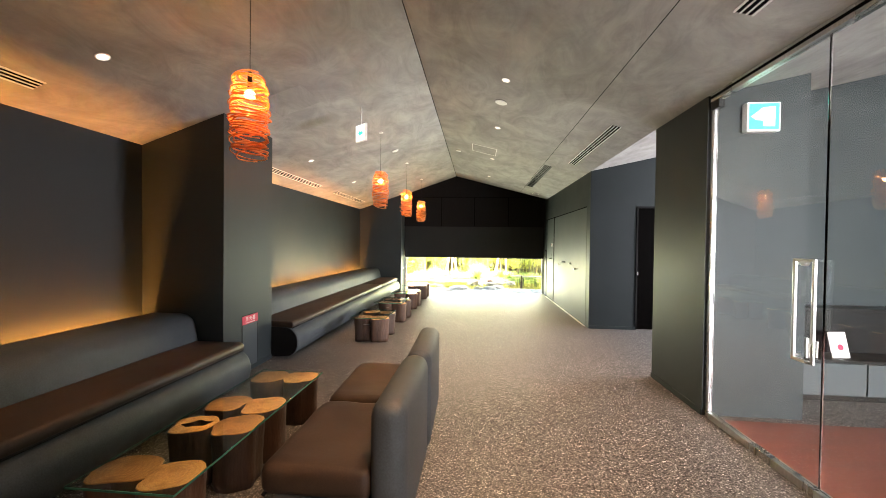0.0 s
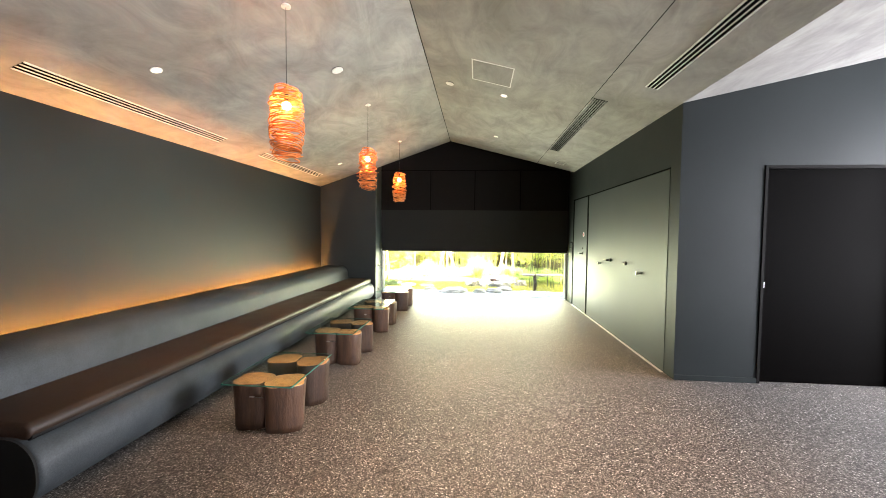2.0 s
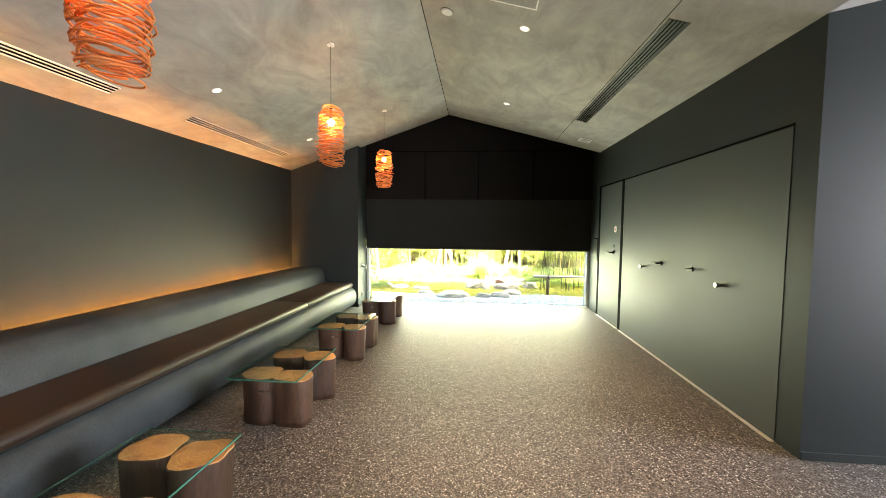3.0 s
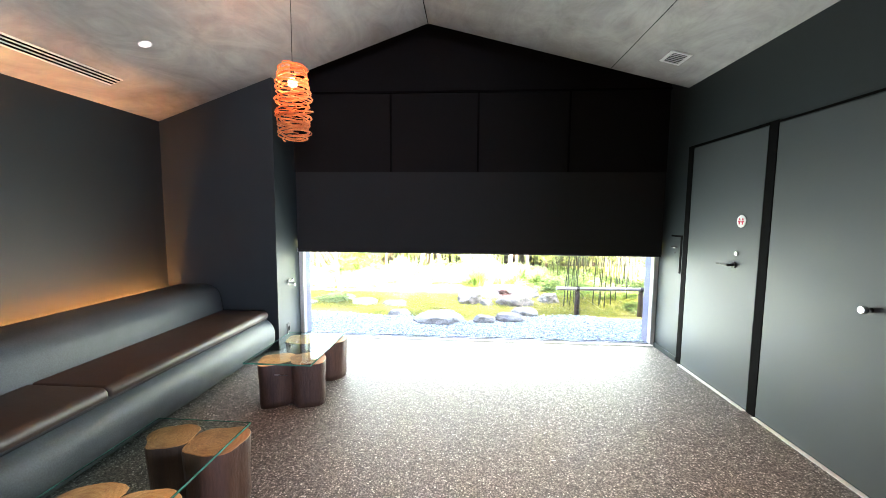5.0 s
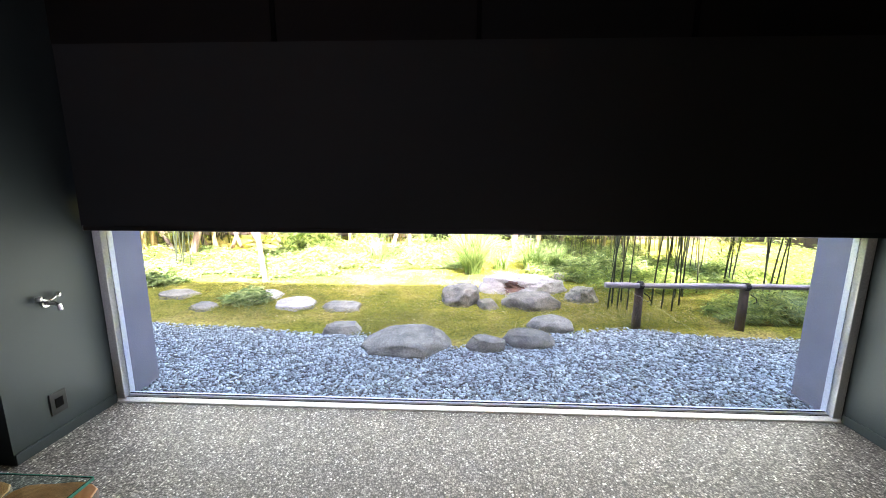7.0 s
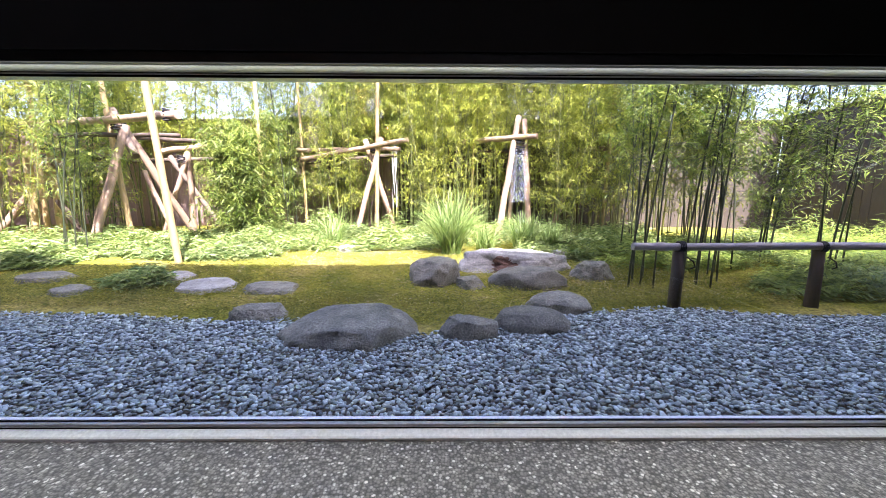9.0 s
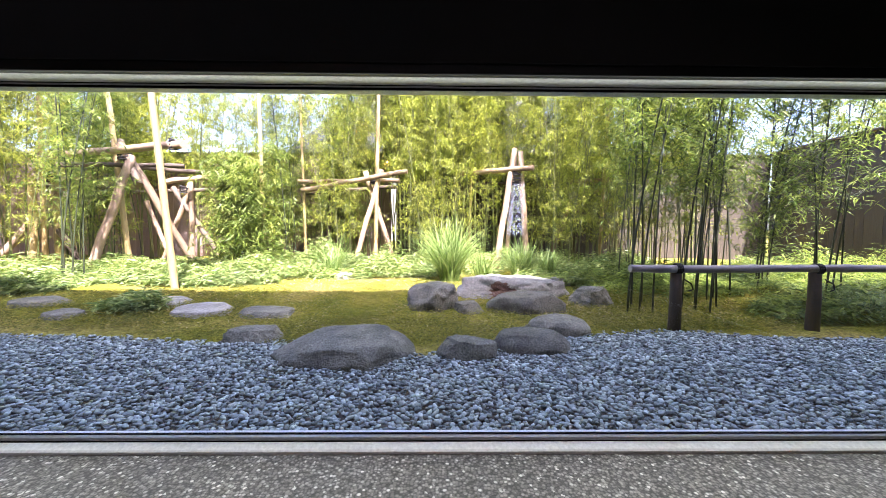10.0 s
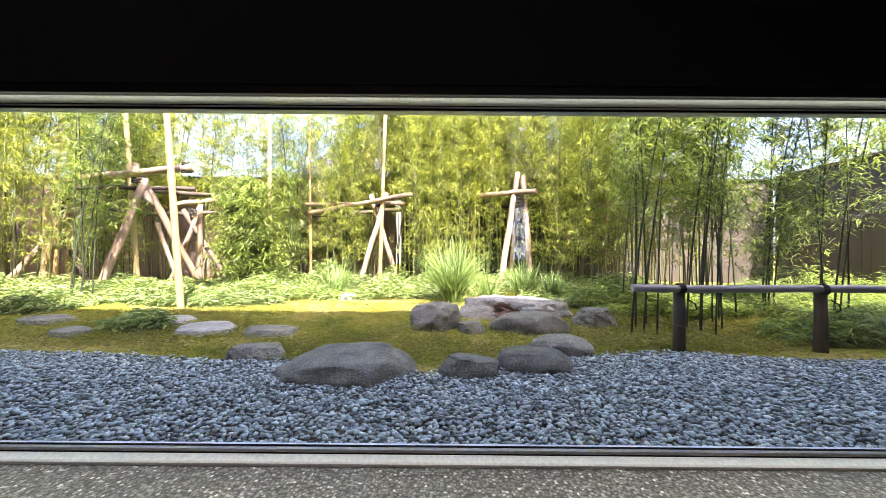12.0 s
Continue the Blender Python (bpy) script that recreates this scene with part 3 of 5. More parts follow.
# ---- benches and sofas ----
def bench(name, label, y0, y1, seams, end_near, end_far):
    b = thing(name, label, "bench", (0, 0, 0))
    part("plinth", box(-3.5, -2.52, y0 + 0.06, y1 - 0.06, 0.0, 0.10), BLACK, b, "black recessed plinth")
    part("seat_body", prism(rounded(-3.3, -2.30, 0.02, 0.40, (0.05, 0.16, 0.18, 0.03), 7), "y", y0, y1, 0.035, 3), BENCH_GREY, b, "blue-grey leather body", True)
    ys = [y0 + 0.015, *seams, y1 - 0.015]
    for a, c in zip(ys, ys[1:]):
        part("seat_cushion", prism(rounded(-2.98, -2.37, 0.375, 0.470, (0.03, 0.045, 0.045, 0.03), 5), "y", a + 0.003, c - 0.003, 0.018, 3), BENCH_BROWN, b, "dark brown leather cushion", True)
    # Black bar drawn where shade lies in the gap under the cushion.
    part("gap_shade", tube(bmesh.new(), [(-2.392 + 0.003 * math.sin(1.7 * y), y, 0.392) for y in [y0 + 0.03 + (y1 - y0 - 0.06) * i / 30 for i in range(31)]], 0.017, 8), BLACK_CLOTH, b, "black bar for the shadow gap under the cushion")
    ys = [y0 + 0.005, y1 - 0.005]
    for a, c in zip(ys, ys[1:]):
        part("backrest", prism([(-3.435, 0.30), (-2.88, 0.30), (-2.88, 0.42), (-2.91, 0.62), (-2.94, 0.69), (-3.00, 0.735), (-3.08, 0.75), (-3.37, 0.75), (-3.435, 0.72)], "y", a + 0.002, c - 0.002, 0.02, 3), BENCH_GREY, b, "blue-grey leather backrest", True)
    if end_near:
        part("end_panel", prism(rounded(-3.28, -2.303, 0.024, 0.397, (0.05, 0.155, 0.175, 0.03), 7), "y", y0 - 0.012, y0 + 0.002), BLACK_CLOTH, b, "black end panel", True)
    part("light_strip", box(-3.48, -3.45, y0 + 0.05, y1 - 0.05, 0.56, 0.57), LED, b, "warm light strip behind the backrest")
    part("strip_shelf", box(-3.555, -3.438, y0 + 0.02, y1 - 0.02, 0.52, 0.555), BLACK, b)
    return b


bench("wall_bench", "long blue-grey leather wall bench with brown cushions", 4.68, 11.18, [9.32], True, True)
bench("wall_bench", "blue-grey leather wall bench with brown cushion before the pier", -3.4, 3.69, [-1.6, 0.9], True, True)


def sofa():
    s = thing("low_sofa", "low sofa with brown leather seat and blue-grey back", "sofa", (0, 0, 0), group="sofas by the log table")
    part("base", box(-0.50, 0.12, -0.42, 0.42, 0.03, 0.27, 0.04, 3), BENCH_GREY, s, "blue-grey leather base", True)
    bm = box(-0.57, 0.0, -0.40, 0.415, 0.255, 0.415, 0.055, 4)
    bmesh.ops.subdivide_edges(bm, edges=[e for e in bm.edges if e.calc_length() > 0.3], cuts=9, use_grid_fill=True)
    for v in bm.verts:
        if v.co.z > 0.33:
            v.co.z += 0.010 * noise.noise(v.co * 7) - 0.016 * max(0, 1 - ((v.co.x + 0.28) / 0.26) ** 2) * max(0, 1 - (v.co.y / 0.38) ** 2)
    part("seat", bm, BENCH_BROWN, s, "dark brown leather seat", True)
    part("seat_seam", tube(bmesh.new(), [(-0.545, -0.385, 0.262), (-0.545, 0.40, 0.262)], 0.010, 8), BLACK_CLOTH, s, "dark seam under the seat")
    part("backrest", box(-0.01, 0.17, -0.43, 0.43, 0.05, 0.755, 0.075, 5), BENCH_GREY, s, "blue-grey leather back", True)
    for x in (-0.45, 0.06):
        for y in (-0.34, 0.34):
            part("foot", disc(bmesh.new(), (x, y, 0), 0.025, 0.04, 12), BLACK, s, "black foot")
    return s


first = sofa()
first.matrix_basis = pose(-0.49, 3.00, 0, 0, 0, 1.5)
copy_thing(first, pose(-0.49, 2.14, 0))


# ---- log tables ----
def stump(parent, x, y, r, h, seed, turn=0.0, hollow=False):
    """A short log with an uneven outline, slightly waisted, with bark sides and a sawn top."""
    rnd = random.Random(seed)
    ph, n = [rnd.uniform(0, 6.28) for _ in range(5)], 28
    sx, sy = rnd.uniform(0.98, 1.12), rnd.uniform(0.86, 1.0)
    def ring(k, z):
        pts = []
        for i in range(n):
            a = 2 * math.pi * i / n
            rr = r * k * (1 + 0.05 * math.sin(2 * a + ph[0]) + 0.045 * math.sin(3 * a + ph[1]) + 0.03 * math.sin(5 * a + ph[2] + z * 5) + 0.02 * math.sin(7 * a + ph[3] - 4 * z))
            ca, sa = math.cos(a), math.sin(a)
            e = (abs(ca) ** 3.2 + abs(sa) ** 3.2) ** (-1 / 3.2)
            pts.append((rr * sx * ca * e, rr * sy * sa * e, z))
        return pts
    bm = bmesh.new()
    rings = [[bm.verts.new(p) for p in ring(k, z)] for k, z in ((0.90, 0.0), (0.94, 0.05), (0.93, h * 0.4), (0.97, h * 0.75), (1.0, h - 0.012), (0.985, h - 0.004))]
    for p, q in zip(rings, rings[1:]):
        for i in range(n):
            bm.faces.new((p[i], p[(i + 1) % n], q[(i + 1) % n], q[i])).smooth = True
    bm.faces.new(rings[0][::-1])
    trunk = new("log", mesh_of("log", bm, BARK))
    trunk.parent, trunk.matrix_basis = parent, pose(x, y, 0, 0, 0, turn)
    bm = bmesh.new()
    lo, hi = [bm.verts.new(p) for p in ring(0.985, h - 0.004)], [bm.verts.new(p) for p in ring(0.965, h)]
    for i in range(n):
        bm.faces.new((lo[i], lo[(i + 1) % n], hi[(i + 1) % n], hi[i]))
    if hollow:
        inner = [[bm.verts.new((0.012 + q * (0.052 + 0.014 * math.sin(2 * a + ph[1]) + 0.010 * math.sin(5 * a + ph[2])) * math.cos(a) * 1.3, q * (0.042 + 0.012 * math.sin(3 * a + ph[3])) * math.sin(a), z)) for a in [2 * math.pi * i / n for i in range(n)]] for q, z in ((1.0, h), (0.8, h - 0.07))]
        for i in range(n):
            bm.faces.new((hi[i], hi[(i + 1) % n], inner[0][(i + 1) % n], inner[0][i]))
        pit = bmesh.new()
        rim = [[pit.verts.new(v.co) for v in loop] for loop in inner]
        for i in range(n):
            pit.faces.new((rim[0][i], rim[0][(i + 1) % n], rim[1][(i + 1) % n], rim[1][i]))
        pit.faces.new(rim[1])
        bm.verts.ensure_lookup_table()
        for v in inner[1]:
            bm.verts.remove(v)
        hole = new("hollow", mesh_of("hollow", pit, BARK))
        hole.parent = trunk
        tagged(hole, "dark rotted hollow in the log")
    else:
        bm.faces.new(hi)
    top = new("sawn_top", mesh_of("sawn_top", bm, WOOD_END))
    top.parent = trunk
    tagged(top, "pale sawn wood top")


def log_table(x, y, length, seed, width=0.54, rows=2, shift=0.0):
    t = thing("log_table", "long glass-topped low table on eight short sawn logs" if rows == 4 else "glass-topped low table on four short sawn logs", "table", (x, y, 0), group="log tables along the bench")
    rnd = random.Random(seed)
    r = 0.128
    for k, yy in enumerate((0.15, length - 0.15) if rows == 2 else (0.17, 0.65, 0.98, 1.49)):
        for s in (-1, 1):
            stump(t, s * 0.132 + rnd.uniform(-0.008, 0.008), yy + rnd.uniform(-0.02, 0.02), r * rnd.uniform(0.94, 1.04), 0.355 + rnd.uniform(-0.004, 0), seed * 10 + k * 2 + s, rnd.uniform(0, 25), rows == 4 and k == 1 and s == -1)
    a, b = shift - width / 2, shift + width / 2
    g = part("glass_top", box(a, b, 0, length, 0.358, 0.368, 0.002), GLASS_GREEN, t, "clear glass top with green edge")
    g.visible_shadow = False
    for q in ((a - 0.003, a, 0, length), (b, b + 0.003, 0, length), (a, b, -0.003, 0), (a, b, length, length + 0.003)):
        part("glass_edge", box(*q, 0.358, 0.368), EDGE, t, "green polished glass edge")
    part("steel_clip", box(-0.09, 0.02, 0.012, 0.02, 0.27, 0.276), STEEL, t, "thin steel staple")
    return t


for i, (y, n, k) in enumerate(((1.56, 1.63, 0.0), (5.55, 0.76, -0.03), (7.0, 0.76, -0.06), (8.40, 0.78, -0.06), (9.99, 0.78, -0.06))):
    log_table(-1.61, y, n, 11 + i, rows=4 if n > 1 else 2, shift=k)


# ---- pendant lamps ----
def pendant(x, y, z0, seed):
    p = thing("pendant_lamp", "cocoon lamp of wound orange rattan strips, lit", "lamp", (x, y, z0), group="pendant lamps")
    rnd = random.Random(seed)
    top = zc(x) - z0
    part("cord", tube(bmesh.new(), [(0, 0, 0.57), (0, 0, top + 0.002)], 0.0025, 6), BLACK, p, "thin black cord")
    part("ceiling_rose", disc(bmesh.new(), (0, 0, top - 0.012), 0.035, 0.016, 20), WHITE, p)
    for k in range(38):
        z = 0.02 + 0.53 * k / 37
        u = z / 0.58
        r = (0.078 + 0.04 * math.sin(math.pi * min(1, u * 0.78 + 0.12))) * rnd.uniform(0.88, 1.12)
        if u > 0.85:
            r *= 1 - 2.2 * (u - 0.85)
        loose = 0.03 if u < 0.5 else 0.012
        tx, ty, a0 = rnd.uniform(-0.35, 0.35), rnd.uniform(-0.35, 0.35), rnd.uniform(0, 6.28)
        ox, oy = rnd.uniform(-loose, loose) * 0.5, rnd.uniform(-loose, loose) * 0.5
        span, m = rnd.uniform(5.2, 8.0), 22
        pts = []
        for i in range(m):
            a = a0 + span * i / (m - 1)
            rr = r * (1 + 0.06 * math.sin(2 * a + tx * 9))
            zz = min(max(z + rr * (tx * math.cos(a) + ty * math.sin(a)) * 0.5 + 0.02 * (i / m - 0.5), 0.0), 0.575)
            pts.append((ox + rr * math.cos(a), oy + rr * math.sin(a), zz))
        part("rattan_strip", tube(bmesh.new(), pts, rnd.uniform(0.0035, 0.0065), 4), RATTAN, p)
    bm = bmesh.new()
    bmesh.ops.create_icosphere(bm, subdivisions=2, radius=0.032, matrix=Matrix.Translation((0, 0, 0.42)))
    b = part("bulb", bm, BULB, p, "warm glowing bulb", True)
    part("lamp_holder", disc(bmesh.new(), (0, 0, 0.455), 0.016, 0.115, 14), BLACK, p)


for i, (x, y, z) in enumerate(((-1.52, 2.40, 2.06), (-1.52, 5.80, 2.05), (-1.53, 8.02, 2.075), (-1.52, 10.07, 2.08))):
    pendant(x, y, z, 40 + i)


# ---- ceiling fittings ----
def on_ceiling(x, y):
    """Pose with local z pointing down out of the ceiling at x, y."""
    a = math.degrees(math.atan((zc(x + 0.01) - zc(x - 0.01)) / 0.02))
    return pose(x, y, zc(x), 0, -a, 0) @ pose(0, 0, 0, 180, 0, 0)


def downlight(x, y, r=0.046, lit=True):
    t = thing("downlight", "small round recessed ceiling downlight" if lit else "small round recessed downlight, off", "downlight", group="ceiling downlights")
    bm = bmesh.new()
    n = 28
    rings = [[bm.verts.new((k * math.cos(6.2832 * i / n), k * math.sin(6.2832 * i / n), z)) for i in range(n)] for k, z in ((r, 0.0), (r, 0.004), (r * 0.82, 0.006), (r * 0.74, -0.012))]
    for p, q in zip(rings, rings[1:]):
        for i in range(n):
            bm.faces.new((p[i], p[(i + 1) % n], q[(i + 1) % n], q[i]))
    part("trim_ring", bm, WHITE, t)
    part("lens", disc(bmesh.new(), (0, 0, -0.004), r * 0.74, 0.006, 24), SPOT if lit else SPOT_OFF, t, "glowing lens" if lit else "dull lens")
    t.matrix_basis = on_ceiling(x, y)
    return t


def slot_vent(x, y0, y1, wide=0.11):
    t = thing("slot_diffuser", "long narrow black slot air vent in the ceiling", "air vent", group="ceiling slot vents")
    n = y1 - y0
    for k in (-1, 1):
        part("frame", box(k * wide / 2 - 0.006, k * wide / 2 + 0.006, -n / 2, n / 2, 0.0, 0.008), WHITE, t)
    part("backing", box(-wide / 2, wide / 2, -n / 2, n / 2, 0.0, 0.002), DARK_GAP, t, "black slot")
    for k in (-0.17, 0.17):
        part("slat", box(wide * k - 0.005, wide * k + 0.005, -n / 2, n / 2, 0.002, 0.007), ALU, t)
    t.matrix_basis = on_ceiling(x, (y0 + y1) / 2)


def hatch(x0, x1, y0, y1):
    t = thing("ceiling_hatch", "square access hatch with thin white frame", "hatch")
    a, b = (x1 - x0) / 2, (y1 - y0) / 2
    for q in ((-a, a, -b, -b + 0.012), (-a, a, b - 0.012, b), (-a, -a + 0.012, -b + 0.012, b - 0.012), (a - 0.012, a, -b + 0.012, b - 0.012)):
        part("frame", box(*q, 0, 0.005), WHITE, t)
    part("panel", box(-a + 0.014, a - 0.014, -b + 0.014, b - 0.014, -0.002, 0.002), CONCRETE, t)
    t.matrix_basis = on_ceiling((x0 + x1) / 2, (y0 + y1) / 2)


for y in (2.49, 5.90, 8.02, 10.1):
    downlight(-2.69, y)
for y in (4.17, 5.86, 7.98, 10.05):
    downlight(0.285, y)
# The beams at y 0.6 and 2.4 are added out of view, without fittings.
SPOTS = [(-2.69, 2.49), (-2.69, 5.90), (-2.69, 8.02), (-2.69, 10.1), (0.285, 0.6), (0.285, 2.4), (0.285, 4.17), (0.285, 5.86), (0.285, 7.98), (0.285, 10.05)]
for x, y in SPOTS:
    lamp = new("downlight_beam", bpy.data.lights.new("downlight_beam", "SPOT"))
    lamp.data.energy, lamp.data.color = SPOT_W if x > 0 else SPOT_W * 0.25, (1.0, 0.64, 0.38)
    lamp.data.spot_size, lamp.data.spot_blend, lamp.data.shadow_soft_size = radians(84 if x > 0 else 52), 0.8, 0.04
    lamp.matrix_world = look((x, y, zc(x) - 0.03), (x, y, 0))
for x, y0, y1 in ((-3.22, 0.3, 2.51), (-3.22, 5.34, 7.47), (-3.21, 8.31, 10.38), (1.64, 4.72, 6.87), (1.61, 0.35, 2.5)):
    slot_vent(x, y0, y1)
hatch(-0.13, 0.35, 7.14, 7.67)


def round_plate(x, y, r, label, material):
    t = thing("ceiling_disc", label, "ceiling fitting")
    part("disc", tube(bmesh.new(), [(0, 0, 0), (0, 0, 0.008), (0, 0, 0.014)], [r, r, r * 0.86], 32), material, t)
    part("rim", tube(bmesh.new(), [(0, 0, 0), (0, 0, 0.004)], r * 1.06, 32), BLACK, t, "dark rim")
    t.matrix_basis = on_ceiling(x, y)


round_plate(0.274, 4.815, 0.075, "round pale speaker cover in the ceiling", WHITE)
round_plate(-1.54, 6.92, 0.06, "round white detector cover on the ceiling", WHITE)
round_plate(-0.42, 7.99, 0.055, "round white smoke detector on the ceiling", WHITE)

t = thing("ceiling_grille", "wide dark return air grille in the ceiling", "air vent")
part("backing", box(-0.07, 0.07, -1.3, 1.3, 0.0, 0.002), DARK_GAP, t, "black opening")
for k in (-0.074, 0.074):
    part("frame", box(k - 0.005, k + 0.005, -1.305, 1.305, 0.0, 0.007), BLACK, t, "dark frame")
for k in range(5):
    part("slat", box(-0.056 + 0.028 * k - 0.006, -0.056 + 0.028 * k + 0.006, -1.3, 1.3, 0.002, 0.006), BLACK, t)
t.matrix_basis = on_ceiling(1.33, 8.71)
t = thing("ceiling_vent", "small square grey exhaust vent in the ceiling", "air vent")
part("frame", box(-0.09, 0.09, -0.11, 0.11, 0.0, 0.008, 0.002), WHITE, t)
part("backing", box(-0.06, 0.06, -0.085, 0.085, 0.008, 0.010), BLACK, t, "dark mesh")
for k in range(6):
    part("slat", box(-0.058, 0.058, -0.075 + 0.03 * k - 0.005, -0.075 + 0.03 * k + 0.005, 0.010, 0.014), ALU, t)
t.matrix_basis = on_ceiling(1.62, 10.87)
t = thing("ceiling_hatch", "plaster-coloured access hatch with hairline joint", "hatch")
part("panel", box(-0.24, 0.24, -0.24, 0.24, -0.002, 0.003), CONCRETE, t)
t.matrix_basis = on_ceiling(-2.05, 3.98)

# ---- exit signs, extinguisher box ----
s = thing("hanging_exit_sign", "small white and green exit sign on a thin stem", "exit sign", (-1.5, 4.75, 2.80), -38)
part("stem", tube(bmesh.new(), [(0, 0, 0.2), (0, 0, zc(-1.5) - 2.80 + 0.002)], 0.008, 10), WHITE, s, "white stem")
part("housing", box(-0.11, 0.11, -0.014, 0.014, 0.0, 0.22, 0.004), WHITE, s)
for k in (-1, 1):
    part("face", box(-0.10, 0.10, min(0.014 * k, 0.0165 * k), max(0.014 * k, 0.0165 * k), 0.01, 0.21), EXIT_WHITE, s, "lit white face")
    bm = prism([(-0.05, 0.11), (0.0, 0.15), (0.0, 0.125), (0.05, 0.125), (0.05, 0.085), (0.0, 0.085), (0.0, 0.06)], "y", min(0.0165 * k, 0.018 * k), max(0.0165 * k, 0.018 * k))
    part("arrow", bm, EXIT_GREEN, s, "green arrow")
s = thing("wall_exit_sign", "green lit exit sign box on the wall end", "exit sign", (2.44, YG, 2.63))
part("housing", box(-0.135, 0.135, -0.07, 0.0, -0.125, 0.125, 0.008), WHITE, s)
part("face", box(-0.12, 0.12, -0.073, -0.07, -0.11, 0.11), EXIT_GREEN, s, "lit green face")
part("arrow", prism([(-0.105, 0.0), (-0.01, 0.075), (0.085, 0.085), (0.085, -0.085), (-0.005, -0.08), (-0.005, -0.035), (-0.06, -0.03)], "y", -0.075, -0.073), EXIT_WHITE, s, "white symbol")

s = thing("extinguisher_cabinet", "flush painted extinguisher door with a red sign", "cabinet", (XP, 4.185, 0))
part("door", box(0.0, 0.004, -0.145, 0.145, 0.055, 0.548, 0.001), DOOR_PAINT, s)
for q in ((-0.152, -0.146, 0.04, 0.65), (0.146, 0.152, 0.04, 0.65), (-0.146, 0.146, 0.045, 0.051), (-0.146, 0.146, 0.65, 0.655)):
    part("joint", box(0.0, 0.0025, *q), DARK_GAP, s, "dark joint")
sign = part("sign", box(0.0, 0.006, -0.15, 0.15, 0.552, 0.648, 0.001), RED_SIGN, s, "red sign with white characters")


def lettering(text, size, parent, m, material):
    cu = bpy.data.curves.new("lettering", "FONT")
    cu.body, cu.size, cu.extrude, cu.align_x, cu.align_y = text, size, 0.0006, "CENTER", "CENTER"
    cu.space_character = 1.5
    ob = new("lettering", cu)
    me = bpy.data.meshes.new_from_object(ob.evaluated_get(bpy.context.evaluated_depsgraph_get()))
    bpy.data.objects.remove(ob)
    me.materials.clear()
    me.materials.append(material)
    ob = new("lettering", me)
    ob.parent, ob.matrix_basis = parent, m
    return ob


lettering("消火器", 0.055, sign, Matrix.Translation((0.0068, 0.0, 0.607)) @ pose(0, 0, 0, 90, 0, 90), WHITE)
part("small_print", box(0.006, 0.0066, -0.09, 0.09, 0.563, 0.569), WHITE, sign, "unreadable white line of print")

# ---- glass partition and the room behind it ----
g = thing("glass_partition", "frameless glass partition with steel rails and glass door", "partition", (2.06, 0, 0))
part("top_rail", box(-0.035, 0.035, YBACK, YG - 0.02, 2.77, 2.85, 0.004), STEEL, g, "steel top rail")
part("rail_slot", box(-0.038, -0.035, YBACK, YG - 0.03, 2.80, 2.82), DARK_GAP, g, "dark slot")
part("floor_rail", box(-0.03, 0.03, YBACK, YG - 0.02, 0.0, 0.055, 0.003), STEEL, g, "steel floor rail")
part("end_post", box(-0.022, 0.022, YG - 0.055, YG - 0.003, 0.055, 2.77, 0.004), STEEL, g, "bright steel post")
part("pivot", box(-0.03, 0.03, YG - 0.13, YG - 0.02, 2.70, 2.77, 0.005), BLACK, g, "dark door pivot")
for y0, y1 in ((2.44, 3.49), (0.9, 2.43), (-1.2, 0.89), (YBACK, -1.21)):
    pane = part("pane", box(-0.006, 0.006, y0, y1, 0.06, 2.77, 0.001), GLASS, g, "clear glass")
    pane.visible_shadow = False
h = part("door_handle", disc(bmesh.new(), (-0.02, 2.575, 1.41), 0.016, 0.04, 14, "x"), STEEL, g, "rectangular steel pull handle")
for x in (-0.045,):
    bm = bmesh.new()
    bx(bm, x - 0.01, x + 0.01, 2.445, 2.463, 0.80, 1.44, 0.004)
    bx(bm, x - 0.01, x + 0.01, 2.585, 2.603, 0.80, 1.44, 0.004)
    bx(bm, x - 0.012, x + 0.012, 2.463, 2.585, 0.80, 0.818, 0.004), bx(bm, x - 0.012, x + 0.012, 2.463, 2.585, 1.422, 1.44, 0.004)
    part("pull_frame", bm, STEEL, h)
for z in (0.83, 1.41):
    part("standoff", tube(bmesh.new(), [(-0.045, 2.594, z), (0.0, 2.594, z)], 0.008, 10), STEEL, h)

c = thing("low_cabinet", "low blue-grey cabinet with black top along the wall", "cabinet", (3.1, 4.0, 0))
part("plinth", box(0.02, 3.38, 0.04, 0.29, 0.0, 0.06), BLACK, c, "black plinth")
part("body", box(0.0, 3.4, 0.012, 0.295, 0.06, 0.39, 0.003), PAINT, c)
for k in range(5):
    part("drawer_front", box(0.01 + 0.68 * k, 0.68 + 0.68 * k - 0.004, -0.006, 0.012, 0.07, 0.38, 0.003), DOOR_PAINT, c)
part("top", box(-0.01, 3.41, -0.02, 0.297, 0.39, 0.42, 0.004), BLACK, c, "black top")
b = thing("wall_shelf", "black wall shelf over the low cabinet", "shelf", (3.1, 4.0, 0))
part("back_panel", box(0.0, 3.4, 0.285, 0.297, 0.422, 0.90), BLACK, b)
part("board", box(0.0, 3.4, 0.06, 0.285, 0.88, 0.91, 0.003), BLACK, b)
k = thing("leaflet_stand", "white leaflet leaning on a small stand", "leaflet", (3.62, 4.08, 0.42), 6)
bm = box(-0.09, 0.09, -0.003, 0.003, 0.0, 0.25, 0.001)
bmesh.ops.rotate(bm, verts=bm.verts, cent=(0, 0, 0), matrix=Matrix.Rotation(radians(-14), 3, "X"))
part("sheet", bm, PAPER, k)
bm = disc(bmesh.new(), (0.01, -0.006, 0.1), 0.03, 0.003, 20, "y")
